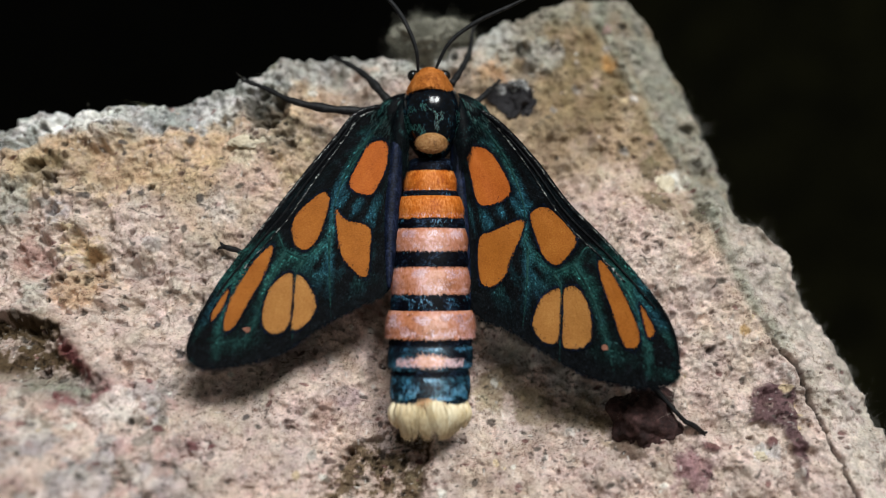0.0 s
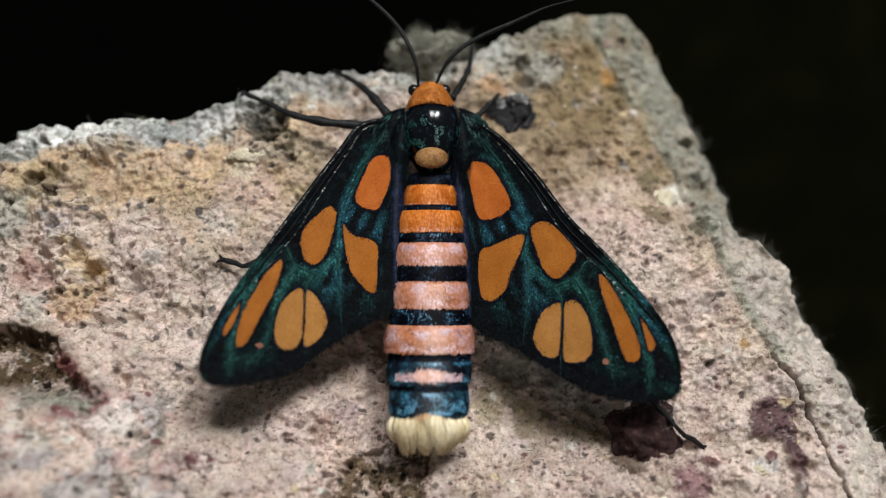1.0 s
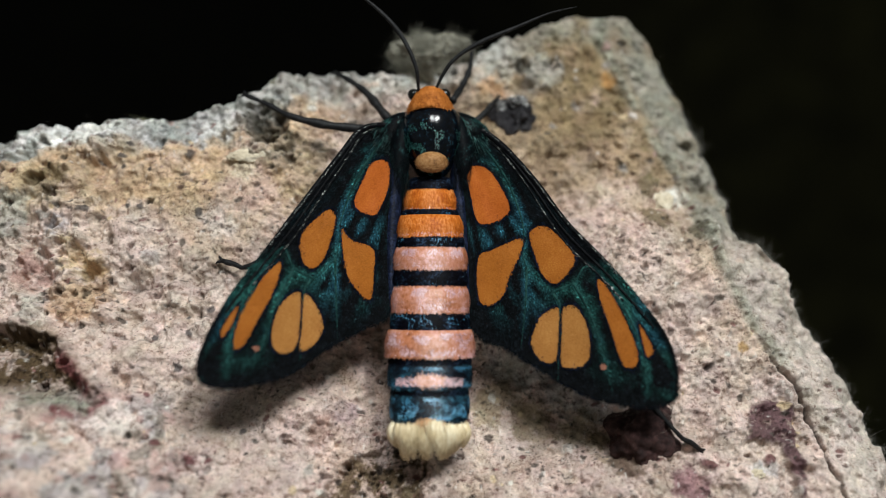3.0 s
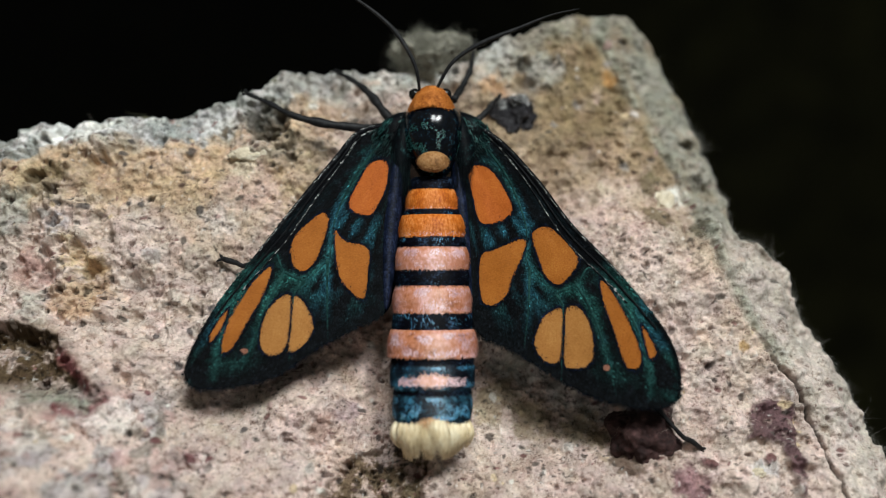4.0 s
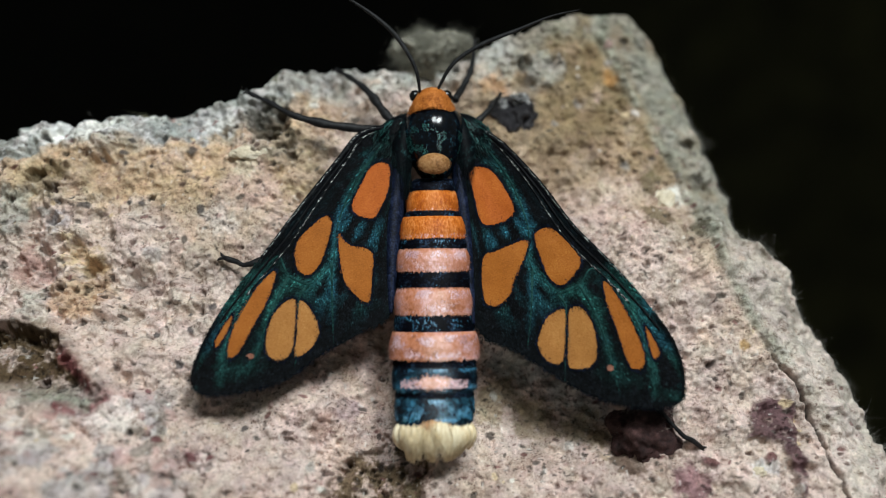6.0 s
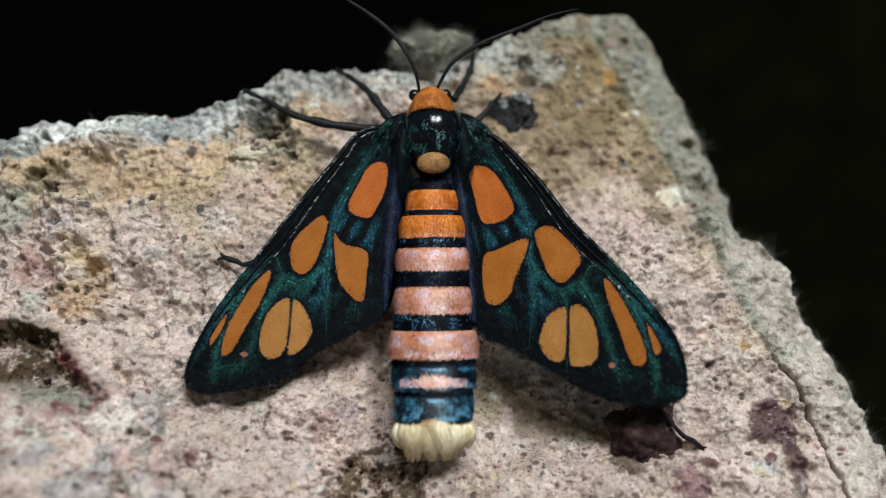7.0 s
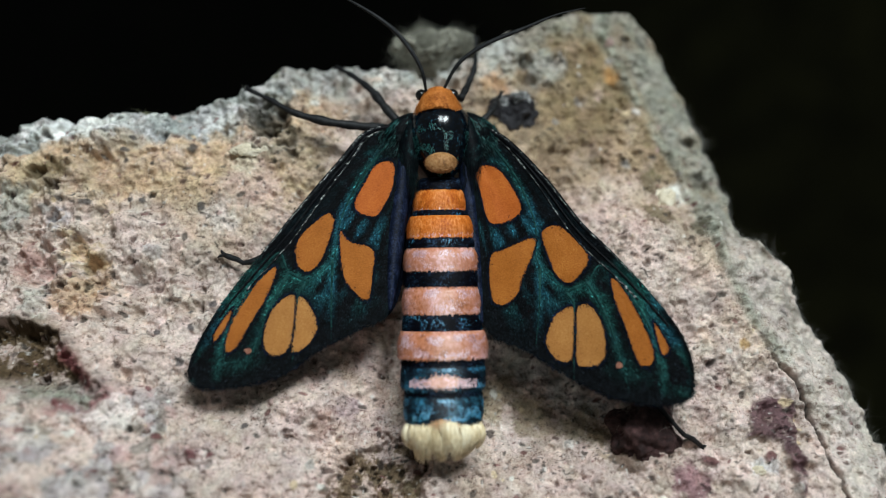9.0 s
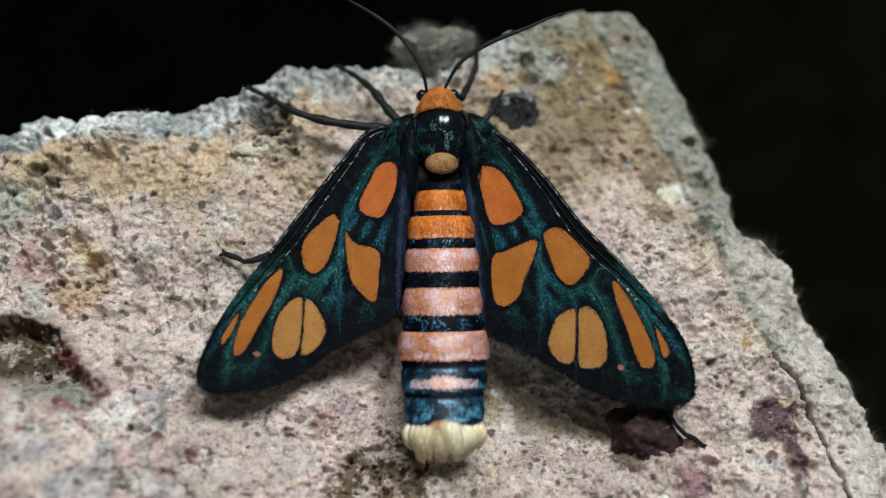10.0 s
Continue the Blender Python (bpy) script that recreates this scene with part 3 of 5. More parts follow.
    lay((0.36, 0.262, 0.165), 0.95 * corner * np.clip(cloudy(X, Y, 2.5, 125, 5, 0.65) * 3 - 0.6, 0.4, 1))
    lay((0.24, 0.175, 0.09), 0.85 * rise(3, 8, X) * rise(5, 9.5, Y) * np.clip(cloudy(X, Y, 2.0, 133, 5, 0.65) * 4 - 1.1, 0.25, 1))
    # grey lichen on the rims, darkened on the right to match the dimmed corner
    lichen = np.clip(1.5 - np.abs(d + 0.3) / 1.7 + 1.6 * (cloudy(X, Y, 1.2, 123, 4, 0.65) - 0.5), 0, 1) * np.clip(cloudy(X, Y, 2.6, 121) * 3 - 0.6, 0, 1)
    lay((0.46, 0.455, 0.42), lichen * rise(7, 3, X))
    lay((0.30, 0.275, 0.22), lichen * rise(3, 7, X) * (1 - 0.75 * rise(2, -2, Y) * rise(12, 15, X)))
    # white crust along the upper rim with a ragged lower edge
    belt = rise(-0.12, 0.25, 1.9 + 1.1 * (cloudy(X, Y, 5.0, 145, 2) - 0.5) + 1.6 * (cloudy(X, Y, 1.1, 135, 4, 0.65) - 0.5) + d) * rise(-7, -10, X) * (Y > 2)
    grey = rise(0.47, 0.67, cloudy(X, Y, 3.0, 147, 4, 0.6) + 0.2 * rise(-22, -26, X))
    grain = (0.66 + 0.62 * lattice(X, Y, 0.24, 137))[..., None]
    w = (0.92 * belt)[..., None]
    c = c * (1 - w) + (np.array((0.66, 0.645, 0.62)) * (1 - grey[..., None]) + np.array((0.36, 0.375, 0.35)) * grey[..., None]) * grain * w
    # the shoulder: pale grey flank, greenish ridge, brown below it
    lay((0.57, 0.495, 0.435), 0.9 * flank * rise(3, -2, Y))
    # upper flank: brown, and darkened in place of the corner's dimmer light
    lay((0.25, 0.195, 0.125), 0.9 * flank * rise(2, 7, Y))
    lay((0.33, 0.32, 0.265), 0.9 * flank * rise(-1.0, 2.0, Y) * rise(0.4, 1.4, shoulder + 3 * rise(8, 4, Y)) * np.clip(cloudy(X, Y, 1.8, 143, 4, 0.6) * 3 - 0.7, 0, 1))
    lay((0.37, 0.37, 0.30), 0.8 * np.exp(-((shoulder - 0.3) / 0.38) ** 2) * np.clip(cloudy(X, Y, 1.3, 149, 3) * 3 - 0.6, 0.2, 1) * rise(-14, -3, Y))
    lay((0.20, 0.15, 0.08), 0.75 * rise(-1.9, -1.0, shoulder) * rise(0.1, -0.4, shoulder) * rise(-1, 3, Y) * np.clip(cloudy(X, Y, 1.2, 153, 4, 0.65) * 5 - 2.1, 0, 1))
    front = rise(-11, -16, X) * rise(-8.0, -10.5, Y)
    for cell, seed, colour, low in ((1.7, 371, (0.40, 0.37, 0.37), 0.50), (1.2, 373, (0.44, 0.29, 0.26), 0.55), (1.0, 375, (0.22, 0.19, 0.16), 0.60), (1.4, 377, (0.66, 0.58, 0.53), 0.54)):
        lay(colour, 0.75 * front * rise(low, low + 0.10, cloudy(X, Y, cell, seed, 4, 0.6)))
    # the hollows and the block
    # brown upper wall, with the shade under its overhang put into the colour
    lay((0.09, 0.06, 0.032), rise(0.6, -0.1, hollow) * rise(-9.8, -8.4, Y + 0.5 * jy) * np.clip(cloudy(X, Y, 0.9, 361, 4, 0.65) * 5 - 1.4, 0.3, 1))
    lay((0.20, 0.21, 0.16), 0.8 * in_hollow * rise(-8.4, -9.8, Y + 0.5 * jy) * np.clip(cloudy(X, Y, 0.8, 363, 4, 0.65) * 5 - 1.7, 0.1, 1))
    lay((0.20, 0.065, 0.07), 0.85 * rise(0.6, 0.0, np.abs(hollow + 0.2)) * rise(-21.6, -20.8, X) * rise(-5.0, -6.0, Y) * np.clip(cloudy(X, Y, 0.8, 365, 3) * 4 - 1.1, 0.2, 1))
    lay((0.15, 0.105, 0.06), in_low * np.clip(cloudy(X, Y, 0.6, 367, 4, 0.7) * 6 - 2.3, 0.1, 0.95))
    lay((0.13, 0.07, 0.075), in_block * np.clip(cloudy(X, Y, 0.7, 369, 4, 0.7) * 5 - 1.2, 0.55, 0.97))
    for px, py, r, colour, strength in LEFT_STAINS + RIM_STAINS + RIGHT_STAINS_AND_GLINTS + UNDER_STAINS_AND_SHADE + LOW_STAINS_AND_SHADE:
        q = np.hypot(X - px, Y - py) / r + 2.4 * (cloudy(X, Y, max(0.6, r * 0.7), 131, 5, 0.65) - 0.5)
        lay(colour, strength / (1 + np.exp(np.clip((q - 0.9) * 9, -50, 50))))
    # grain: soft drifts, fine grit, then dark single grains and pale ones painted as glints
    for k in range(3):
        c[..., k] *= 0.94 + 0.12 * cloudy(X, Y, 0.8, 181 + 7 * k, 4, 0.7)
    c *= (0.87 + 0.26 * rise(0.3, 0.7, cloudy(X, Y, 2.0, 191, 5, 0.7)))[..., None]
    c = c * (1 - 0.85 * share[..., None]) + inlay * 0.85 * share[..., None]
    # pits and cracks: the shade inside them is painted into the colour
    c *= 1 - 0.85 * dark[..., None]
    c *= (0.74 + 0.52 * cloudy(X, Y, 0.36, 161, 3, 0.8))[..., None]
    drift, quiet = rise(0.36, 0.62, cloudy(X, Y, 1.5, 151, 3)), 1 - 0.75 * flank
    lean_x, lean_y = X + 0.5 * jx + 0.35 * Y, Y * 1.5 + 0.5 * jy
    speck = np.clip((lattice(lean_x, lean_y, 0.21, 141) - 0.80) * 9, 0, 1) * (0.25 + 0.75 * drift)
    fleck = np.clip((lattice(lean_x, lean_y, 0.42, 155) - 0.86) * 12, 0, 1) * np.clip(lattice(lean_x, lean_y, 0.16, 157) * 3 - 0.9, 0, 1) * drift
    c *= 1 - (quiet * (0.74 * speck + 0.4 * fleck * (1 - speck)))[..., None]
    glint = np.clip((lattice(X, Y, 0.2, 171) - 0.88) * 10, 0, 1) * (1 - 0.85 * corner)
    lay((0.80, 0.76, 0.71), 0.55 * glint)
    verts = np.stack([Xo, Yo, Z], -1).reshape(-1, 3) * MM
    h, w = X.shape
    k = np.arange(h * w).reshape(h, w)
    quads = np.stack([k[:-1, :-1], k[:-1, 1:], k[1:, 1:], k[1:, :-1]], -1).reshape(-1, 4)
    keep = (d.reshape(-1)[quads].min(1) < 12.9)
    quads = quads[keep]
    used = np.zeros(h * w, bool)
    used[quads] = True
    renum = np.cumsum(used) - 1
    verts, quads, tone = verts[used], renum[quads], c.reshape(-1, 3)[used]
    mesh = bpy.data.meshes.new("rock")
    mesh.vertices.add(len(verts))
    mesh.vertices.foreach_set("co", verts.astype(np.float32).ravel())
    mesh.loops.add(quads.size)
    mesh.loops.foreach_set("vertex_index", quads.astype(np.int32).ravel())
    mesh.polygons.add(len(quads))
    mesh.polygons.foreach_set("loop_start", np.arange(0, quads.size, 4, dtype=np.int32))
    mesh.polygons.foreach_set("use_smooth", np.ones(len(quads), bool))
    mesh.update(calc_edges=True)
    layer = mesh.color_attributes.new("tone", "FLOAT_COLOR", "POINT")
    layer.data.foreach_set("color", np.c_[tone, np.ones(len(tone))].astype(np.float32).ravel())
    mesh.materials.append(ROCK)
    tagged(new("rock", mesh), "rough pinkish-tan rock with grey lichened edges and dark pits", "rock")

    def height(x, y):
        i, j = min(np.searchsorted(xs, x), w - 1), min(np.searchsorted(ys, y), h - 1)
        return float(Z[j, i])
    return height


def pebble(name, at, size, mat, label, seed, category="stone", knobs=1.0):
    bm = bmesh.new()
    bmesh.ops.create_icosphere(bm, subdivisions=5, radius=1)
    for v in bm.verts:
        n = v.co.normalized()
        k = 1 + knobs * 0.55 * (noise.noise(n * 1.3 + Vector((seed, 0, 0)))) + knobs * 0.22 * noise.noise(n * 3.7 + Vector((0, seed, 0))) + 0.12 * noise.noise(n * 9 + Vector((0, 0, seed))) + 0.06 * noise.noise(n * 21 + Vector((seed, seed, 0)))
        v.co = Vector((n.x * size[0], n.y * size[1], n.z * size[2])) * k
    ob = part(name, bm, mat)
    ob.location = [a * MM for a in at]
    return tagged(ob, label, category)


ground()
height = rock()
pebble("embedded_stone", (4.6, 8.75, height(4.6, 8.9) - 0.1), (1.45, 1.2, 0.95), DARK_STONE, "dark glassy stone embedded in the rock", 3, "stone", 1.5)
# pale grains for the dark stone's bright crystals, their glint put into the colour
pebble("embedded_stone", (4.75, 9.75, height(4.75, 9.75) + 0.5), (0.5, 0.42, 0.5), QUARTZ, "small pale glassy grain beside the dark stone, its glint in the colour", 14, "stone", 1.3)
pebble("embedded_stone", (3.6, 9.6, height(3.6, 9.6) + 0.2), (0.4, 0.35, 0.4), QUARTZ, "small pale glassy grain beside the dark stone, its glint in the colour", 17, "stone", 1.3)
pebble("embedded_stone", (11.2, -11.0, height(11.2, -11.0) + 0.1), (1.7, 1.75, 1.5), MAROON, "dark maroon stone embedded in the rock", 8, "stone", 0.8)
pebble("lichen_clump", (-1.35, 13.0, height(-1.5, 11.5) + 0.5), (1.85, 1.3, 1.55), LICHEN, "grey fuzzy lichen clump on the rock's rim", 12, "lichen")
pebble("lichen_clump", (0.75, 13.6, height(0.7, 12.0) + 0.1), (1.2, 0.8, 0.95), LICHEN, "small grey lichen clump on the rock's rim", 21, "lichen")
pebble("stone_flake", (-11.6, 5.4, height(-11.6, 5.4) + 0.05), (1.0, 0.42, 0.22), FLAKE, "cream-coloured stone flake stuck to the rock", 5, "stone", 0.55)
pebble("stone_flake", (13.4, 3.4, height(13.4, 3.4)), (0.55, 0.7, 0.25), FLAKE, "cream-coloured stone flake stuck to the rock", 6)
# white chip added where the rock shows a white glint
pebble("stone_flake", (17.3, -13.3, height(17.3, -13.3)), (0.35, 0.3, 0.2), FLAKE, "small white stone chip added for a glint on the rock", 7)


# pale mould-like fibres along the rims
def rim_fuzz():
    rng, strands = random.Random(77), []
    for (ax, ay), (bx, by) in zip(OUTLINE[2:26], OUTLINE[3:27]):
        long = math.hypot(bx - ax, by - ay)
        ox, oy = -(by - ay) / long, (bx - ax) / long
        thick = 620 if ax > 11 else 5
        for i in range(int(long * thick)):
            s, inward = rng.random(), rng.uniform(-1.5 if ax > 13 else -0.9, 1.6 if ax > 11 else 0.6)
            x, y = ax + (bx - ax) * s - ox * inward, ay + (by - ay) * s - oy * inward
            way = (ox + rng.gauss(0, 0.7), oy + rng.gauss(0, 0.7), rng.uniform(-0.2, 1.0))
            strands.append(((x, y, height(x, y) - 0.05), way, rng.uniform(0.06, 0.18) * (1 + 2.6 * max(0, noise.noise((x * 1.1, y * 1.1, 4.0)))), rng.uniform(0.0025, 0.0045), (rng.gauss(0, 1.3), rng.gauss(0, 1.3), rng.uniform(-0.8, 0.3))))
    tagged(mesh_thing("rim_fuzz", *hairs(strands), FIBRE), "pale fine mould fibres along the rock's rim", "fibres", kind="stuff")
    strands = []
    for cx, cy, cz, rx, ry, rz, count in ((-1.35, 13.0, height(-1.5, 11.5) + 0.5, 1.75, 1.25, 1.5, 4200), (0.75, 13.6, height(0.7, 12.0) + 0.1, 1.1, 0.75, 0.9, 1600)):
        for i in range(count):
            a, e = rng.uniform(0, 2 * math.pi), rng.uniform(-0.3, 1.5)
            n = Vector((math.cos(a) * math.cos(e), math.sin(a) * math.cos(e), math.sin(e)))
            k = 0.92 + 0.3 * noise.noise(n * 2.5 + Vector((cx, 0, 0)))
            p = Vector((cx + rx * k * n.x, cy + ry * k * n.y, cz + rz * k * n.z))
            strands.append((p, n + Vector((rng.gauss(0, 0.5), rng.gauss(0, 0.5), rng.gauss(0, 0.4))), rng.uniform(0.12, 0.5), 0.006, (rng.gauss(0, 0.9), rng.gauss(0, 0.9), -0.2)))
    tagged(mesh_thing("lichen_fuzz", *hairs(strands), MOULD), "grey fuzz on the lichen clump", "fibres", kind="stuff")


rim_fuzz()


def lint():
    rng, strands = random.Random(91), []
    for i in range(420):
        x, y = 11.6 + rng.gauss(0, 0.75), -10.1 + rng.gauss(0, 0.35)
        strands.append(((x, y, height(x, y) + rng.uniform(0.2, 1.3)), (rng.gauss(0, 1), rng.gauss(0, 1), rng.gauss(0, 0.5)), rng.uniform(0.3, 0.9), 0.006, (rng.gauss(0, 0.8), rng.gauss(0, 0.8), rng.gauss(0, 0.4))))
    tagged(mesh_thing("lint", *hairs(strands), FIBRE), "wisp of pale lint on the maroon stone", "lint", kind="stuff")


lint()


def moss_wisp(x, y, count, seed):
    rng, strands = random.Random(seed), []
    for i in range(count):
        p = (x + rng.gauss(0, 0.25), y + rng.gauss(0, 0.12), height(x, y) + rng.uniform(-0.1, 0.15))
        strands.append((p, (rng.gauss(0, 1), rng.uniform(0.2, 1.0), rng.gauss(0.2, 0.4)), rng.uniform(0.3, 1.1), rng.uniform(0.012, 0.03), (rng.gauss(0.2, 0.7), rng.gauss(0, 0.5), rng.gauss(0, 0.4))))
    tagged(mesh_thing("moss_wisp", *hairs(strands), MOSS), "wisp of dry olive moss on the rock's rim", "moss")


moss_wisp(-19.4, 8.5, 9, 3)
moss_wisp(-18.4, 8.4, 6, 5)
moss_wisp(-10.6, 10.6, 10, 7)


# ---------------------------------------------------------------- the moth
MOTH = (-0.65, 6.7, 0.0)
moth = new("moth")
moth.location = [a * MM for a in MOTH]
tagged(moth, "black moth with orange-spotted wings and banded abdomen on rock", "moth")


def local(p):
    return (p[0] - MOTH[0], p[1] - MOTH[1], p[2] - MOTH[2])


def shell(rows, slant=0.3, sides=44):
    """A closed tube of ellipses from rows of y, centre x, half width, centre z, half height; the rings lean forward at their sides."""
    bm = bmesh.new()
    rings = []
    for y, cx, hw, cz, hh in rows:
        ring = []
        for q in np.linspace(0, 2 * math.pi, sides, endpoint=False):
            c, s = math.cos(q), math.sin(q)
            ring.append(bm.verts.new(local((cx + hw * c, y + slant * hh * (1 - s), cz + hh * s))))
        rings.append(ring)
    for u, v in zip(rings, rings[1:]):
        for i in range(sides):
            bm.faces.new((u[i], u[(i + 1) % sides], v[(i + 1) % sides], v[i]))
    bm.faces.new(rings[0])
    bm.faces.new(rings[-1][::-1])
    return bm


AX = -0.65


def segment(name, y0, y1, w0, w1, mat, label, lift=0.0):
    """One ring of the abdomen, from y0 back to y1, bulging a little and overlapping the next."""
    rows = []
    for s in np.linspace(0, 1, 7):
        w = w0 + (w1 - w0) * s + 0.10 * math.sin(math.pi * s) + lift
        rows.append((y0 + (y1 - y0) * s, AX, w, 2.2, 0.80 * w))
    rows = [(y0 + 0.1, AX, rows[0][2] * 0.9, 2.2, rows[0][4] * 0.9)] + rows + [(y1 + 0.03, AX, rows[-1][2] * 0.93, 2.2, rows[-1][4] * 0.93)]
    return part(name, shell(rows), mat, moth, label)


RINGS = [(3.3, 2.58, 1.2, 1.3, BLACK, 0), (2.58, 1.35, 1.33, 1.45, BAND_A, 0.05), (1.35, 0.88, 1.5, 1.62, BLACK, 0), (0.88, -0.27, 1.72, 1.86, BAND_A, 0.05), (-0.27, -1.1, 1.85, 1.95, BLACK, 0),
         (-1.1, -2.26, 1.98, 2.04, BAND_B, 0.05), (-2.26, -3.4, 2.04, 2.06, BLACK, 0), (-3.4, -4.79, 2.07, 2.12, BAND_B, 0.05), (-4.79, -6.01, 2.08, 2.2, BLACK, 0), (-6.01, -7.4, 2.3, 2.42, BAND_B, 0.05),
         (-7.4, -7.85, 2.16, 2.2, BLACK, 0), (-7.75, -9.2, 2.22, 2.24, BLUE, 0.02), (-9.2, -9.5, 2.0, 2.06, BLACK, 0), (-9.42, -10.97, 2.1, 2.04, BLUE, 0.02)]
BANDS = []
for y0, y1, w0, w1, mat, lift in RINGS:
    band = segment("abdomen_band", y0, y1, w0, w1, mat, {BAND_A: "bright orange furry band", BAND_B: "salmon pink furry band", BLACK: "black furry band", BLUE: "blue-green scaled segment"}[mat], lift)
    BANDS.append((band, y0, y1, w0 + lift, w1 + lift, mat))

# thorax, with its tan spot, collar, head, eyes and shoulder covers
rows = []
for s in np.linspace(0.02, 0.98, 20):
    k = math.sin(math.pi * s ** 0.66) ** 0.58
    rows.append((8.0 - 4.85 * s, AX + 0.06, 1.9 * k, 2.5 - 0.35 * s, 2.1 * k))
thorax = part("thorax", shell(rows, 0.12), THORAX, moth, "glossy black thorax")
rng, strands = random.Random(45), []
for i in range(2600):
    a, q = rng.uniform(0.36, 0.92), math.pi * rng.uniform(0.15, 0.85)
    if noise.noise((q * 3.2, a * 8, 1.5)) < 0.16 + 0.25 * rng.random():
        continue
    k = math.sin(math.pi * a ** 0.66) ** 0.58
    c, h = math.cos(q), math.sin(q)
    strands.append((local((AX + 0.06 + 1.91 * k * c, 8.0 - 4.85 * a + 0.25 * k * (1 - h), 2.5 - 0.35 * a + 2.11 * k * h)), (rng.gauss(0, 0.5), -1, 0.05 - 0.5 * (a - 0.4)), (c, 0.2, h), rng.uniform(0.07, 0.15), rng.uniform(0.02, 0.04)))
scales("scale_coat", *zip(*strands), TEAL, thorax, "patches of blue-green scales")
bm = bmesh.new()
bmesh.ops.create_uvsphere(bm, u_segments=36, v_segments=18, radius=1)
for v in bm.verts:
    v.co = Vector(local((AX + 0.05 + v.co.x * 0.93, 4.0 + v.co.y * 0.62, 3.8 + v.co.z * 0.48)))
spot = part("thorax_spot", bm, TAN, moth, "tan furry spot")
rng, strands = random.Random(49), []
for i in range(1300):
    n = Vector((rng.gauss(0, 1), rng.gauss(0, 1), abs(rng.gauss(0, 1)))).normalized()
    strands.append((local((AX + 0.05 + n.x * 0.94, 4.0 + n.y * 0.62, 3.8 + n.z * 0.485)), (n.x + rng.gauss(0, 0.3), -0.8 + rng.gauss(0, 0.3), 0.1 + 0.1 * n.z), tuple(n), rng.uniform(0.06, 0.13), rng.uniform(0.02, 0.035)))
scales("fur", *zip(*strands), TAN, spot)
head = part("head", shell([(9.12, AX - 0.05, 0.22, 2.75, 0.3), (9.02, AX - 0.05, 0.60, 2.75, 0.6), (8.82, AX - 0.05, 0.88, 2.75, 0.9), (8.5, AX - 0.04, 1.06, 2.75, 1.15), (8.1, AX - 0.03, 1.22, 2.75, 1.4),
                            (7.75, AX - 0.02, 1.36, 2.75, 1.6), (7.45, AX - 0.04, 1.46, 2.75, 1.74), (7.25, AX - 0.04, 1.46, 2.75, 1.76), (7.1, AX, 1.2, 2.75, 1.5)], -0.10), COLLAR, moth, "orange furry head and collar")
rng, strands = random.Random(47), []
for i in range(3000):
    a, q = rng.uniform(0, 1) ** 0.8, math.pi * rng.uniform(0.0, 1.0)
    w = 0.45 + 1.02 * math.sin(0.5 * math.pi * a) ** 0.8
    c, h = math.cos(q), math.sin(q)
    strands.append((local((AX - 0.03 + w * c, 9.02 - 1.75 * a - 0.12 * (1 - h) * a, 2.75 + 1.22 * w * h)), (0.3 * c + rng.gauss(0, 0.25), -1, 0.35 * h - 0.2), (c, 0.3, h), rng.uniform(0.12, 0.28), rng.uniform(0.025, 0.045)))
scales("fur", *zip(*strands), COLLAR, head)
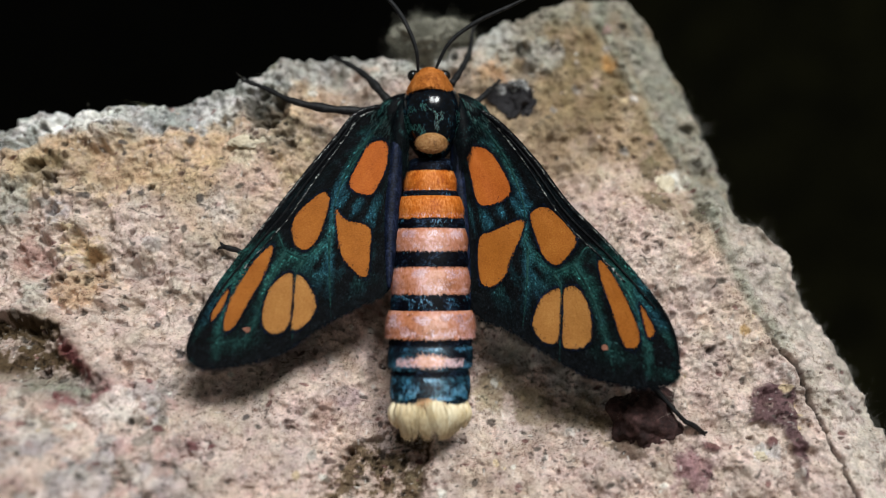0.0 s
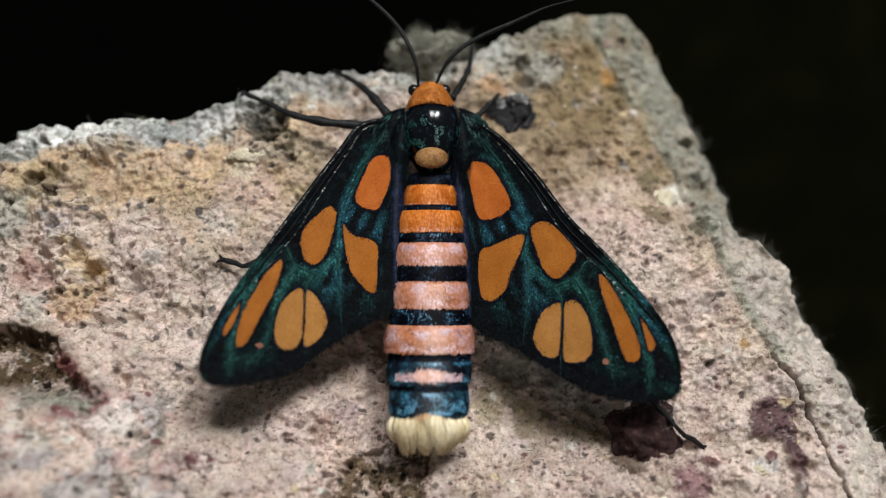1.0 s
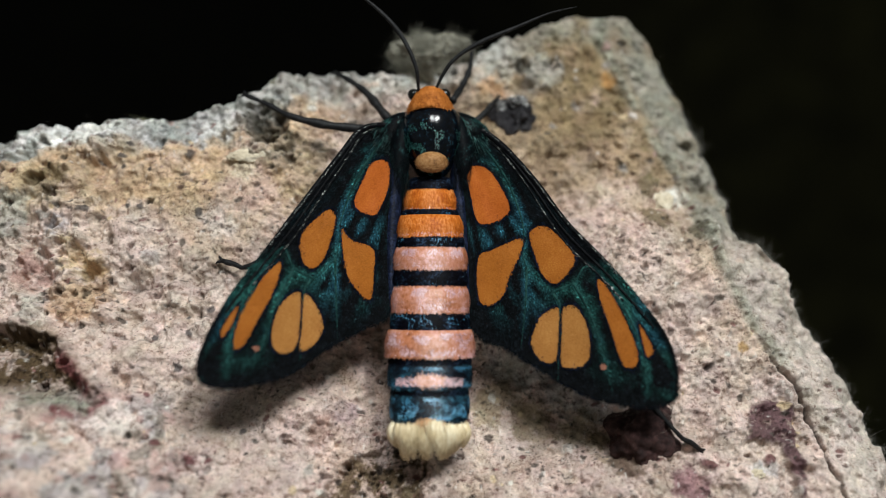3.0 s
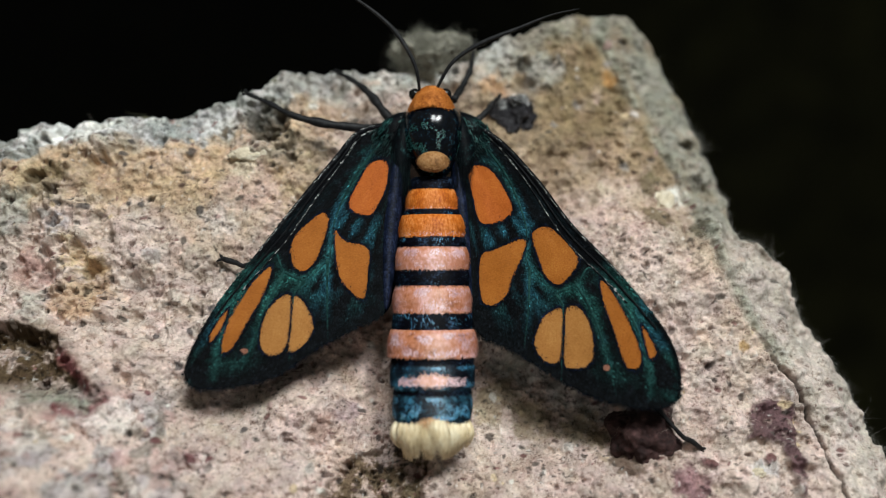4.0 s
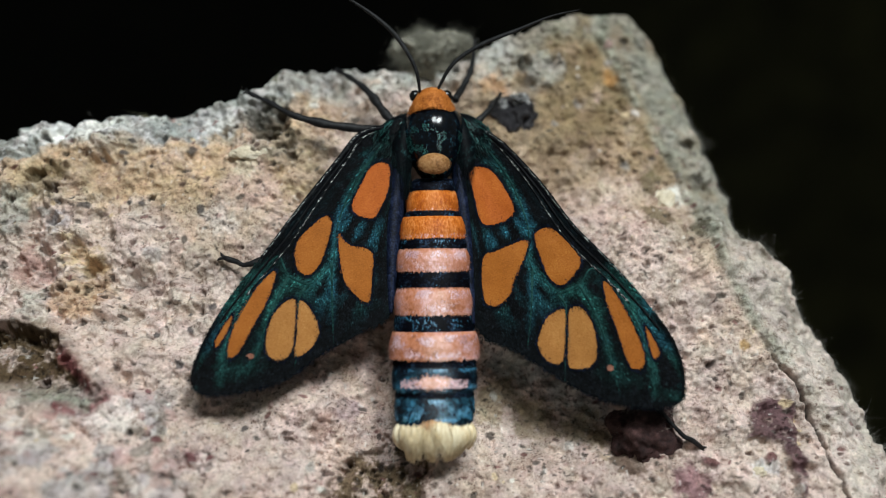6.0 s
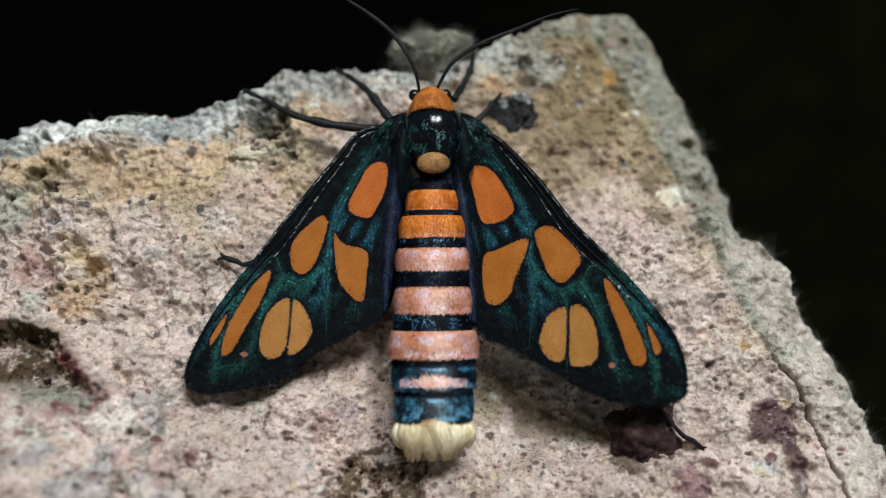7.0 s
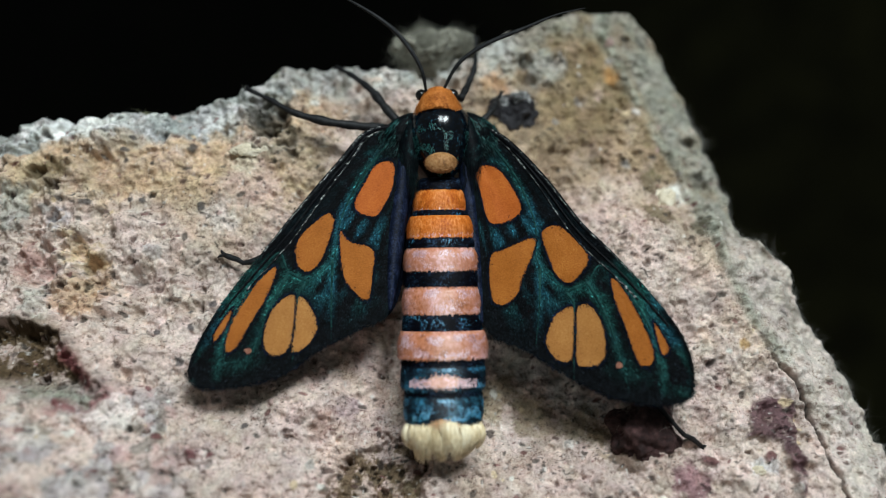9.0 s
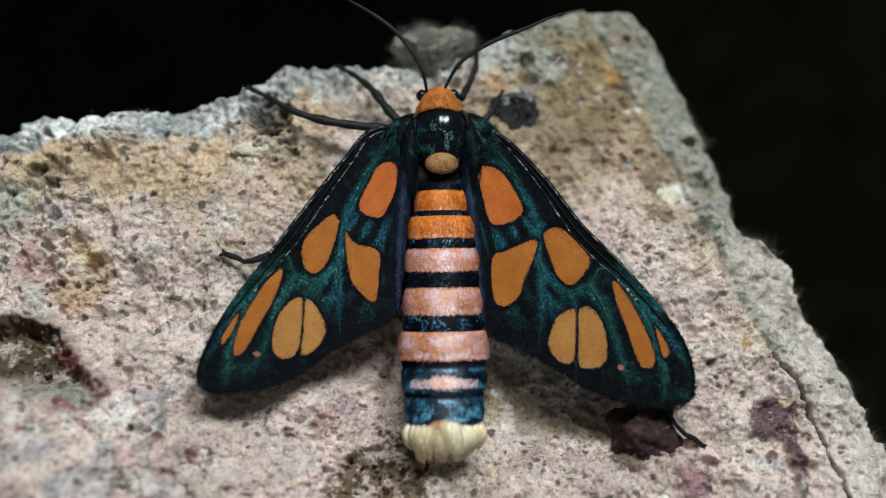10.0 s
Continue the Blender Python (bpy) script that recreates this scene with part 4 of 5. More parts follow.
for side in (-1, 1):
    bm = bmesh.new()
    bmesh.ops.create_uvsphere(bm, u_segments=24, v_segments=14, radius=0.36)
    bmesh.ops.translate(bm, vec=local((AX - 0.12 + side * 0.92, 8.72, 2.75)), verts=bm.verts)
    part("eye", bm, EYE_MAT, moth, "shiny black eye")
    rows = []
    for q in np.linspace(0.03, 0.97, 18):
        k = math.sin(math.pi * q ** 0.7) ** 0.6
        rows.append((7.7 - 5.3 * q, AX + 0.03 + side * (1.25 + 0.66 * math.sin(2.2 * q)), 0.74 * k, 2.5 - 0.35 * q, (1.1 - 0.45 * q) * k))
    tegula = part("tegula", shell(rows, 0.1), TEGULA, moth, "black furry shoulder cover with teal sheen")
    rng, strands = random.Random(31 + side), []
    for i in range(900):
        q = rng.random() ** 1.2
        y, x = 7.2 - 4.3 * q, AX + 0.03 + side * (1.3 + 0.62 * math.sin(2.2 * q) + rng.uniform(-0.6, 0.7 - 0.4 * q))
        strands.append((local((x, y, 2.6 + 0.65 * (1 - 0.6 * q) * rng.random())), (side * rng.uniform(-0.2, 0.2), -1, rng.uniform(0.0, 0.15)), rng.uniform(0.3, 0.9), 0.010, (0, 0, -0.2)))
    mesh_thing("fur", *hairs(strands), TEGULA, tegula, "fine teal-black hairs")
    # the shoulder slopes out from the collar to the wing's root
    bm = bmesh.new()
    bmesh.ops.create_uvsphere(bm, u_segments=28, v_segments=16, radius=1)
    lean, strands = radians(-32 * side), []
    for v in bm.verts:
        a, b = 1.5 * v.co.x, 0.78 * v.co.y
        v.co = Vector(local((AX + side * 2.15 + a * math.cos(lean) - b * math.sin(lean), 6.72 + a * math.sin(lean) + b * math.cos(lean), 2.3 + 0.85 * v.co.z)))
    shoulder = part("shoulder", bm, TEGULA, moth, "black furry shoulder")
    kinds = ([], [])
    for i in range(1500):
        u = Vector((rng.gauss(0, 1), rng.gauss(0, 1), abs(rng.gauss(0, 1)) + 0.1)).normalized()
        a, b = 1.51 * u.x, 0.79 * u.y
        p = local((AX + side * 2.15 + a * math.cos(lean) - b * math.sin(lean), 6.72 + a * math.sin(lean) + b * math.cos(lean), 2.3 + 0.86 * u.z))
        kinds[rng.random() < 0.2 + 0.9 * noise.noise((p[0] * 1.6, p[1] * 1.6, 2.0))].append((p, (side * rng.uniform(0.2, 0.9), -1, rng.uniform(-0.1, 0.3)), tuple(u), rng.uniform(0.2, 0.42), rng.uniform(0.02, 0.045)))
    for strands, mat in zip(kinds, (TEGULA, TEAL)):
        scales("fur", *zip(*strands), mat, shoulder, "black scales" if mat is TEGULA else "teal scales")

# fur on the bands, lying backward
def fur(band, y0, y1, w0, w1, mat, count, dice):
    s, q = dice.random(count) ** 0.85, math.pi * dice.uniform(0.02, 0.98, count)
    w = w0 + (w1 - w0) * s + 0.10 * np.sin(math.pi * s)
    c, h = np.cos(q), np.sin(q)
    roots = np.stack([AX + w * c, y0 + (y1 - y0) * s + 0.24 * w * (1 - h), 2.2 + 0.8 * w * h], 1) - np.array(MOTH)
    ways = np.stack([0.2 * c + dice.normal(0, 0.2, count), np.full(count, -1.0), 0.05 + 0.12 * h + dice.normal(0, 0.05, count)], 1)
    scales("fur", roots, ways, np.stack([0.8 * c, 0 * c, h], 1), dice.uniform(0.12, 0.30, count), dice.uniform(0.025, 0.05, count), mat, band)


# tail tuft: a rounded cushion of cream hair in wavy clumps that curl in at the end
rng = random.Random(5)
bm = bmesh.new()


def strand(a, long, r, lift, wave, phase, mid=None):
    mid = a if mid is None else mid
    x0, z0 = AX + 1.85 * a, 2.2 + (1.38 + lift) * math.sqrt(max(0.03, 1 - a * a))
    pts = []
    for s in np.linspace(0, 1, 9):
        out = 0.30 * a * math.sin(0.5 * math.pi * min(1, s * 1.6)) - 0.6 * a * max(0, s - 0.45) ** 1.3 + 0.85 * (mid - a) * s ** 2.2 + 0.35 * (mid - a) * math.sin(math.pi * s)
        pts.append(local((x0 + out + wave * math.sin(3.2 * s + phase) * s, -10.7 - long * s * (1 - 0.08 * s), z0 + 0.4 * math.sin(math.pi * s * 0.9) - 1.2 * s * s)))
    tube(bm, pts, r * np.array([0.7, 0.95, 1.0, 1.0, 1.0, 0.95, 0.85, 0.6, 0.15]), 5)


for i in range(13):
    strand(-0.96 + 1.92 * i / 12, 1.75 - 0.4 * abs(-0.96 + 1.92 * i / 12), 0.3, -0.34, 0, 0)
clumps = [(-1 + 2 * (k + rng.uniform(0.3, 0.7)) / 6, rng.uniform(0.9, 1.05), rng.uniform(-0.7, 0.7), rng.uniform(0, 6), rng.uniform(-0.25, 0.28)) for k in range(6)]
for i in range(1300):
    a0, longer, wave, phase, lift = clumps[i % 6]
    a = max(-1, min(1, a0 + rng.gauss(0, 0.125)))
    strand(a, 2.5 * math.sqrt(1 - 0.35 * a * a) * longer * rng.uniform(0.82, 1.03), rng.uniform(0.014, 0.028), lift + rng.uniform(-0.1, 0.06), wave * rng.uniform(0.7, 1.2), phase + rng.uniform(-0.3, 0.3), a0)
tuft = part("tail_tuft", bm, CREAM, moth, "cream-coloured tuft of hair")
strands = []
for i in range(260):
    a = rng.gauss(0.12, 0.26)
    strands.append((local((AX + 1.7 * a, -10.75 - 0.25 * rng.random(), 2.2 + 1.75 * math.sqrt(max(0.05, 1 - a * a)))), (rng.uniform(-0.2, 0.2), -1, 0.25), rng.uniform(0.2, 0.55), 0.016, (0, 0, -0.2)))
mesh_thing("base_hair", *hairs(strands), TAN_PALE, tuft, "pale orange hairs at the tuft's base")
for band, y0, y1, w0, w1, mat in BANDS:
    fur(band, y0, y1, w0, w1, mat, 4200, np.random.default_rng(int(100 * w0)))


def scatter(name, band, count, y0, y1, w, mat, label, spread=0.9, clump=0.0, long=0.14):
    strands = []
    while len(strands) < count:
        q = math.pi * (0.5 + spread * rng.uniform(-0.5, 0.5))
        y = rng.uniform(y1, y0)
        if clump and noise.noise((q * 2.6, y * 1.7, 3.0)) < clump * rng.random() - 0.1:
            continue
        p = local((AX + w * math.cos(q), y + 0.24 * w * (1 - math.sin(q)), 2.2 + 0.8 * w * math.sin(q)))
        strands.append((p, (0.25 * math.cos(q) + rng.uniform(-0.3, 0.3), -1, 0.08 * math.sin(q) + 0.05), (0.8 * math.cos(q), 0, math.sin(q)), long * rng.uniform(0.7, 1.5), rng.uniform(0.03, 0.055)))
    scales(name, *zip(*strands), mat, band, label)


for i in (1, 3, 5, 7, 9):
    band, y0, y1, w0, w1, mat = BANDS[i]
    if i > 3:
        # lilac scales paint the salmon bands' glossy highlights
        scatter("highlight_fur", band, 900, y0 - 0.1, y1 + 0.05, max(w0, w1) + 0.07, LILAC, "pale lilac scales", 0.75, 0.6)
    scatter("hem", band, 700, y1 + 0.12, y1 - 0.06, w1 + 0.0, mat, "uneven furry hem", 0.97, 0, 0.2)
    scatter("hem_dusting", band, 160, y1 + 0.15, y1 - 0.05, w1 + 0.03, LILAC, "lilac scales along the hem", 0.9, 0, 0.14)
    band, y0, y1, w0, w1, mat = BANDS[i + 1]
    # blue scales that also put the black bands' sheen into colour
    scatter("blue_dusting", band, 170, y0 - 0.25, y1, max(w0, w1) + 0.05, SKY, "glinting blue scales", 0.85, 0.75)
scatter("blue_dusting", BANDS[11][0], 3000, -8.0, -9.05, 2.31, SKY, "pale blue scales", 0.95, 0.35)
scatter("blue_dusting", BANDS[13][0], 1700, -9.65, -10.8, 2.19, SKY, "pale blue scales", 0.9, 0.7)
scatter("green_dusting", BANDS[13][0], 700, -9.65, -10.8, 2.18, TEAL, "green scales", 0.9, 0.4)
# the pale pink patch on the first blue segment
strands = []
for i in range(1100):
    a, b = rng.gauss(0, 0.45), rng.gauss(0, 0.16)
    q = math.acos(max(-1, min(1, a / 2.24)))
    p = local((AX + a, -8.7 + b * (1 - 0.3 * abs(a)) + 0.24 * 2.2 * (1 - math.sin(q)), 2.2 + 0.8 * 2.40 * math.sin(q)))
    strands.append((p, (rng.uniform(-0.25, 0.25), -1, 0.12), (0, 0, 1), rng.uniform(0.12, 0.25), rng.uniform(0.03, 0.06)))
scales("pink_patch", *zip(*strands), BAND_B, BANDS[11][0], "pale pink patch of hair")
scatter("lilac_dusting", BANDS[11][0], 700, -8.58, -9.02, 2.38, LILAC, "lilac scales beside the pink patch", 0.55, 0)


def leg(name_label, points, thick):
    bm = bmesh.new()
    pts = spline([local(p) for p in points], 26)
    s = np.linspace(0, 1, 26)
    r = thick * (0.5 + 0.85 * s + 0.22 * np.exp(-((s - 0.5) / 0.07) ** 2) + 0.12 * np.sin(s * 40))
    tube(bm, pts, r, 9)
    # two small claws at the foot
    foot, way = Vector(pts[0]), (Vector(pts[0]) - Vector(pts[2])).normalized()
    for side in (-1, 1):
        a = way + 0.9 * side * way.cross(Vector((0, 0, 1)))
        tube(bm, [foot - 0.1 * way, foot + 0.16 * a, foot + 0.3 * a + Vector((0, 0, -0.12))], thick * np.array((0.42, 0.3, 0.08)), 6)
    return part("leg", bm, LEG, moth, name_label), Vector(pts[0]) * MM, Vector(pts[-1]) * MM


LEGS = [leg("black jointed leg", p, t) for p, t in (
    ([(-6.7, 11.6, 0.0), (-5.7, 10.6, 1.0), (-4.5, 9.4, 1.5), (-3.3, 7.6, 2.1), (-2.2, 6.6, 2.0), (-1.2, 6.2, 2.0)], 0.24),
    ([(-11.9, 9.4, 1.5), (-10.4, 8.5, 2.0), (-9.0, 7.6, 2.3), (-7.0, 7.0, 2.4), (-4.8, 6.8, 2.2), (-2.2, 6.6, 2.2)], 0.24),
    ([(-12.75, -1.1, 1.6), (-12.0, -1.35, 1.7), (-10.9, -1.55, 2.0), (-7.0, 0.5, 2.2), (-2.5, 3.6, 2.2)], 0.27),
    ([(1.9, 13.6, 0.1), (1.7, 11.4, 1.0), (1.2, 9.9, 1.6), (0.6, 8.6, 2.2)], 0.17),
    ([(3.5, 10.0, 0.0), (3.0, 9.0, 0.9), (2.6, 8.1, 1.7), (1.6, 7.0, 2.0)], 0.17),
    ([(14.4, -11.9, 0.6), (13.6, -11.4, 1.1), (12.7, -10.8, 1.5), (7.0, -4.0, 2.0), (1.5, 2.8, 2.0)], 0.24))]


def antenna(points):
    base = points[0]
    bm = bmesh.new()
    pts = spline([(p[0] - base[0], p[1] - base[1], p[2] - base[2]) for p in points], 60)
    s = np.linspace(0, 1, 60)
    tube(bm, pts, 0.085 + 0.055 * np.sin(math.pi * np.minimum(s * 1.2, 1)) - 0.06 * s ** 4 + 0.010 * np.sin(s * 190), 8)
    ob = part("antenna", bm, LEG, moth, "long thin black antenna")
    ob.location = [a * MM for a in local(base)]
    return ob


ANTENNAE = [antenna([(-1.39, 8.6, 3.4), (-1.61, 9.71, 4.3), (-2.37, 11.1, 4.8), (-3.42, 12.25, 5.2), (-5.07, 13.48, 5.5), (-7.08, 14.73, 5.6)]),
            antenna([(-0.46, 8.6, 3.4), (0.53, 10.01, 4.3), (2.17, 10.99, 4.8), (4.46, 11.8, 5.2), (6.26, 12.45, 5.5), (7.9, 12.8, 5.6)])]


def camber(u, v):
    """The wing's own relief: shallow pleats that fan out from its root."""
    r = math.hypot(u, v)
    return 0.045 * min(r / 6, 1) * math.sin(math.atan2(u + 1.0, -v + 0.5) * 24) + 0.25 * math.sin(min(r / 17, 1) * math.pi)


def nearest(P, lines):
    """Distance of each place in P to the nearest of the points of some lines."""
    best = np.full(len(P), 1e9)
    for line in lines:
        for k in range(0, len(P), 4000):
            gap = np.linalg.norm(P[k:k + 4000, None, :] - line[None, :, :], axis=2).min(1)
            best[k:k + 4000] = np.minimum(best[k:k + 4000], gap)
    return best


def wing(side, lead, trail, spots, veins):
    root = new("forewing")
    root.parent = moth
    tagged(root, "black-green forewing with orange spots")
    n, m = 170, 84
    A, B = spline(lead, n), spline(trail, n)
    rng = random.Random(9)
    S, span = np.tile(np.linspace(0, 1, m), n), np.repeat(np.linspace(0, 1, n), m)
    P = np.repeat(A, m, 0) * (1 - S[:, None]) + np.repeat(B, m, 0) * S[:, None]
    top, low, faces = [], [], []
    for (u, v), s in zip(P, S):
        if s == 1:
            u, v = u + rng.uniform(-0.03, 0.03), v + rng.uniform(-0.05, 0.04)
        z = camber(u, v) + 0.16 * max(0, 1 - s * 14)
        top.append((side * u, v, z))
        low.append((side * u, v, z - 0.07))
    k = n * m
    for i in range(n - 1):
        for j in range(m - 1):
            a = i * m + j
            faces += [(a, a + 1, a + m + 1, a + m), (k + a, k + a + m, k + a + m + 1, k + a + 1)]
    for i in range(n - 1):
        for j in (0, m - 1):
            a = i * m + j
            faces.append((a, a + m, k + a + m, k + a))
    membrane = mesh_thing("membrane", top + low, faces, WING, root, "black wing with dark green sheen")
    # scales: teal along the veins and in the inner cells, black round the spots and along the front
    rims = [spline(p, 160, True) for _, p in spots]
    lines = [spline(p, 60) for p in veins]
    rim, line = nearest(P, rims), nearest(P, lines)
    x, y = P[:, 0], P[:, 1]
    turn, far = np.arctan2(x + 1.0, -y + 0.5), np.hypot(x, y)
    streak = lattice(turn * 26, far * 0.5, 1.0, 7) * 0.6 + cloudy(x, y, 1.4, 17, 4, 0.7) * 0.6
    teal = np.clip(streak * 3.4 - 1.95, 0, 1) * np.clip((rim - 0.05) / 0.45, 0.12, 1)
    teal = np.maximum(teal, np.clip(1.2 - line / 0.30, 0, 1) * (0.6 + 0.7 * streak))
    teal *= 1 - np.clip((0.30 - S) / 0.08, 0, 1) * np.clip((0.66 - span) / 0.12, 0, 1) * 0.94
    strip = np.clip(1 - np.abs(S - 0.10) / 0.09, 0, 1) * np.clip((span - 0.55) / 0.12, 0, 1) * np.clip((0.95 - span) / 0.12, 0, 1)
    teal = np.clip(np.maximum(teal, strip * (0.5 + 0.5 * streak)), 0, 1)[:, None]
    teal *= np.clip(1.15 - 0.75 * np.clip((far - 11.5) / 3.5, 0, 1) * np.clip(S * 3 - 1.6, 0, 1), 0, 1)[:, None]
    teal *= (1 - 0.88 * np.clip((S - 0.72 + 0.14 * (streak - 0.5)) / 0.14, 0, 1) * np.clip((far - 9.5) / 3, 0, 1))[:, None]
    teal *= (1 - 0.6 * np.clip((far - 10) / 2, 0, 1) * np.clip((S - 0.3) / 0.15, 0, 1))[:, None]
    teal *= (1 - 0.75 * np.clip((S - 0.82) / 0.12, 0, 1))[:, None]
    teal = np.maximum(teal, (strip * (0.75 + 0.4 * streak))[:, None])
    teal *= (0.45 + 0.55 * np.clip((far - 1.5) / 4, 0, 1))[:, None]
    blue = np.clip(cloudy(x, y, 2.2, 27) * 3 - 1.1, 0, 1)[:, None] * 0.6
    tint = np.array((0.016, 0.066, 0.058)) * (1 - blue) + np.array((0.012, 0.045, 0.085)) * blue
    tone = np.array((0.0022, 0.0028, 0.0036)) * (1 - teal) + tint * teal
    layer = membrane.data.color_attributes.new("tone", "FLOAT_COLOR", "POINT")
    layer.data.foreach_set("color", np.c_[np.r_[tone, tone], np.ones(2 * k)].astype(np.float32).ravel())
    # single scales, lying outward from the wing's root, over the whole membrane and over the spots
    dice = np.random.default_rng(19 + side)
    bend = np.array([camber(u, v) for u, v in P]) + 0.16 * np.clip(1 - S * 14, 0, None)

    def coat(u, v, lift, jitter):
        roots = np.stack([side * u, v, lift], 1)
        turned = np.arctan2(v - 0.5, u + 1.0) + dice.normal(0, jitter, len(u))
        ways = np.stack([side * np.cos(turned), np.sin(turned), dice.uniform(0.0, 0.22, len(u))], 1)
        return roots, ways, np.tile((0.0, 0.0, 1.0), (len(u), 1))
    cell = np.linalg.norm(np.repeat(A - B, m, 0), axis=1)
    near_spot = np.zeros(k)
    for ring in rims:
        near_spot = np.maximum(near_spot, outline_distance(x, y, [tuple(p) for p in ring[::4]])[0] < 0.02)
    picked = dice.choice(k, 24000, p=(cell * (1 - near_spot)) / (cell * (1 - near_spot)).sum())
    pu, pv = x[picked] + dice.normal(0, 0.06, len(picked)), y[picked] + dice.normal(0, 0.06, len(picked))
    glow = np.exp(dice.normal(-0.1, 0.55, len(picked)))[:, None] * np.where(dice.random(len(picked)) < 0.03, 3.0, 1.0)[:, None]
    scales("scale_coat", *coat(pu, pv, bend[picked] + 0.005, 0.28), dice.uniform(0.12, 0.24, len(picked)), dice.uniform(0.035, 0.06, len(picked)), WING, root, "black and teal wing scales", tone[picked] * glow)
    dark = []
    for (mat, points), ring in zip(spots, rims):
        cx, cy = ring.mean(0)
        size = float(np.ptp(ring[:, 0]) * np.ptp(ring[:, 1]))
        count = int(260 * size) + 30
        f, at = np.sqrt(dice.random(count)) * 1.0, dice.integers(0, 160, count)
        su, sv = cx + (ring[at, 0] - cx) * f, cy + (ring[at, 1] - cy) * f + 0.04
        scales("scale_coat", *coat(su, sv, np.array([camber(u, v) for u, v in zip(su, sv)]) + 0.03, 0.22), dice.uniform(0.10, 0.2, count), dice.uniform(0.03, 0.05, count), mat, root, "orange scales")
        if size < 0.4:
            continue
        at = dice.integers(0, 160, 640)
        f = 1.02 + np.abs(dice.normal(0, 0.05, 640)) - np.where(dice.random(640) < 0.05, dice.random(640) * 0.2, 0)
        dark.append(np.stack([cx + (ring[at, 0] - cx) * f, cy + (ring[at, 1] - cy) * f + 0.05], 1))
    dark = np.concatenate(dark)
    scales("scale_coat", *coat(dark[:, 0], dark[:, 1], np.array([camber(u, v) for u, v in dark]) + 0.045, 0.35), dice.uniform(0.09, 0.17, len(dark)), 0.035, HINDWING, root, "black scales round the spots")
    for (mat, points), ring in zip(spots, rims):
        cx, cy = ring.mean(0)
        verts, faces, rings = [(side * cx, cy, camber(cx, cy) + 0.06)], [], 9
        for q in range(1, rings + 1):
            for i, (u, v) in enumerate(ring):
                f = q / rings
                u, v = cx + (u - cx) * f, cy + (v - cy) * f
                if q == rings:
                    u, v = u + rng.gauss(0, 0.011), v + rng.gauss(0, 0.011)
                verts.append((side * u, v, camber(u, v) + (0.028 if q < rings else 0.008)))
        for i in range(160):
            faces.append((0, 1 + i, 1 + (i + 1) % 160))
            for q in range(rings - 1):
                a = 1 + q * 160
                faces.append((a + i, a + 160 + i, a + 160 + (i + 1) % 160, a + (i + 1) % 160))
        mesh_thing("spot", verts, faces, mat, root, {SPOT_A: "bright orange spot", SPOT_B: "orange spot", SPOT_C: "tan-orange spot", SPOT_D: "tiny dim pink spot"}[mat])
    bm = bmesh.new()
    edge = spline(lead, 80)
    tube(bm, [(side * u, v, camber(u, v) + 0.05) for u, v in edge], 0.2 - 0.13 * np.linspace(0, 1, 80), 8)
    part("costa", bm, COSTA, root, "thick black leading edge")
    # the radial vein and the front edge; pale scales along each paint broken glints
    bm = bmesh.new()
    inner = np.array([(A[i] * 0.895 + B[i] * 0.105) for i in range(6, int(n * 0.7))])
    tube(bm, [(side * u, v, camber(u, v) + 0.03) for u, v in inner], 0.05, 6)
    part("vein", bm, COSTA, root, "black vein under a line of painted glints")
    front = spline(lead, 200)[8:125]
    dash = []
    for line, count, lift in ((inner, 170, 0.10), (front, 150, 0.22)):
        for q in dice.random(count) ** 1.3:
            u, v = line[int(q * (len(line) - 1))] + dice.normal(0, 0.02, 2)
            if noise.noise((u * 2.2, v * 2.2, side + lift)) > -0.12:
                dash.append((u, v, camber(u, v) + lift))
    dash = np.array(dash)
    scales("glint_line", *coat(dash[:, 0], dash[:, 1], dash[:, 2], 0.12), dice.uniform(0.10, 0.22, len(dash)), dice.uniform(0.025, 0.05, len(dash)), DASH, root, "broken line of pale scales")
    bm = bmesh.new()
    inner = [(A[i] * 0.945 + B[i] * 0.055) for i in range(4, int(n * 0.8))]
    tube(bm, [(side * u, v, camber(u, v) + 0.06) for u, v in inner], 0.07, 6)
    part("vein", bm, COSTA, root, "thick black vein beside the leading edge")
    for points in veins:
        bm = bmesh.new()
        line = spline(points, 40)
        tube(bm, [(side * u, v, camber(u, v) - 0.02) for u, v in line], 0.10 - 0.065 * np.linspace(0, 1, 40), 6)
        part("vein", bm, VEIN, root, "dark green vein")
    # folded inner margin: a narrow raised strip beside the abdomen
    bm = bmesh.new()
    line = spline(trail[:4], 60)
    rows = []
    for i, (u, v) in enumerate(line):
        h = 0.42 * math.sin(math.pi * (0.06 + 0.9 * i / 59)) ** 0.7
        rows.append([bm.verts.new((side * (u + b * h - 0.12), v, camber(u, v) + c)) for b, c in ((-1.35, -0.42), (-0.9, -0.02), (-0.3, 0.14), (0.35, 0.12), (0.95, 0.02), (0.9, -0.05), (-0.3, -0.06), (-1.2, -0.5))])
    for a, b in zip(rows, rows[1:]):
        for i in range(8):
            bm.faces.new((a[i], a[(i + 1) % 8], b[(i + 1) % 8], b[i]))
    bm.faces.new(rows[0])
    bm.faces.new(rows[-1][::-1])
    part("inner_fold", bm, FOLD, root, "violet-black folded inner edge")
    # the hindwing tucked below
    bm = bmesh.new()
    H = spline([(-0.6, -1.5), (1.6, -3.0), (3.6, -7.0), (4.6, -10.5), (3.2, -12.3), (1.4, -11.9), (-0.2, -10.6), (-0.8, -6.0)], 60, True)
    for z in (-0.45, -0.52):
        ring = [bm.verts.new((side * u, v, z - 0.12 * abs(u - 1.5))) for u, v in H]
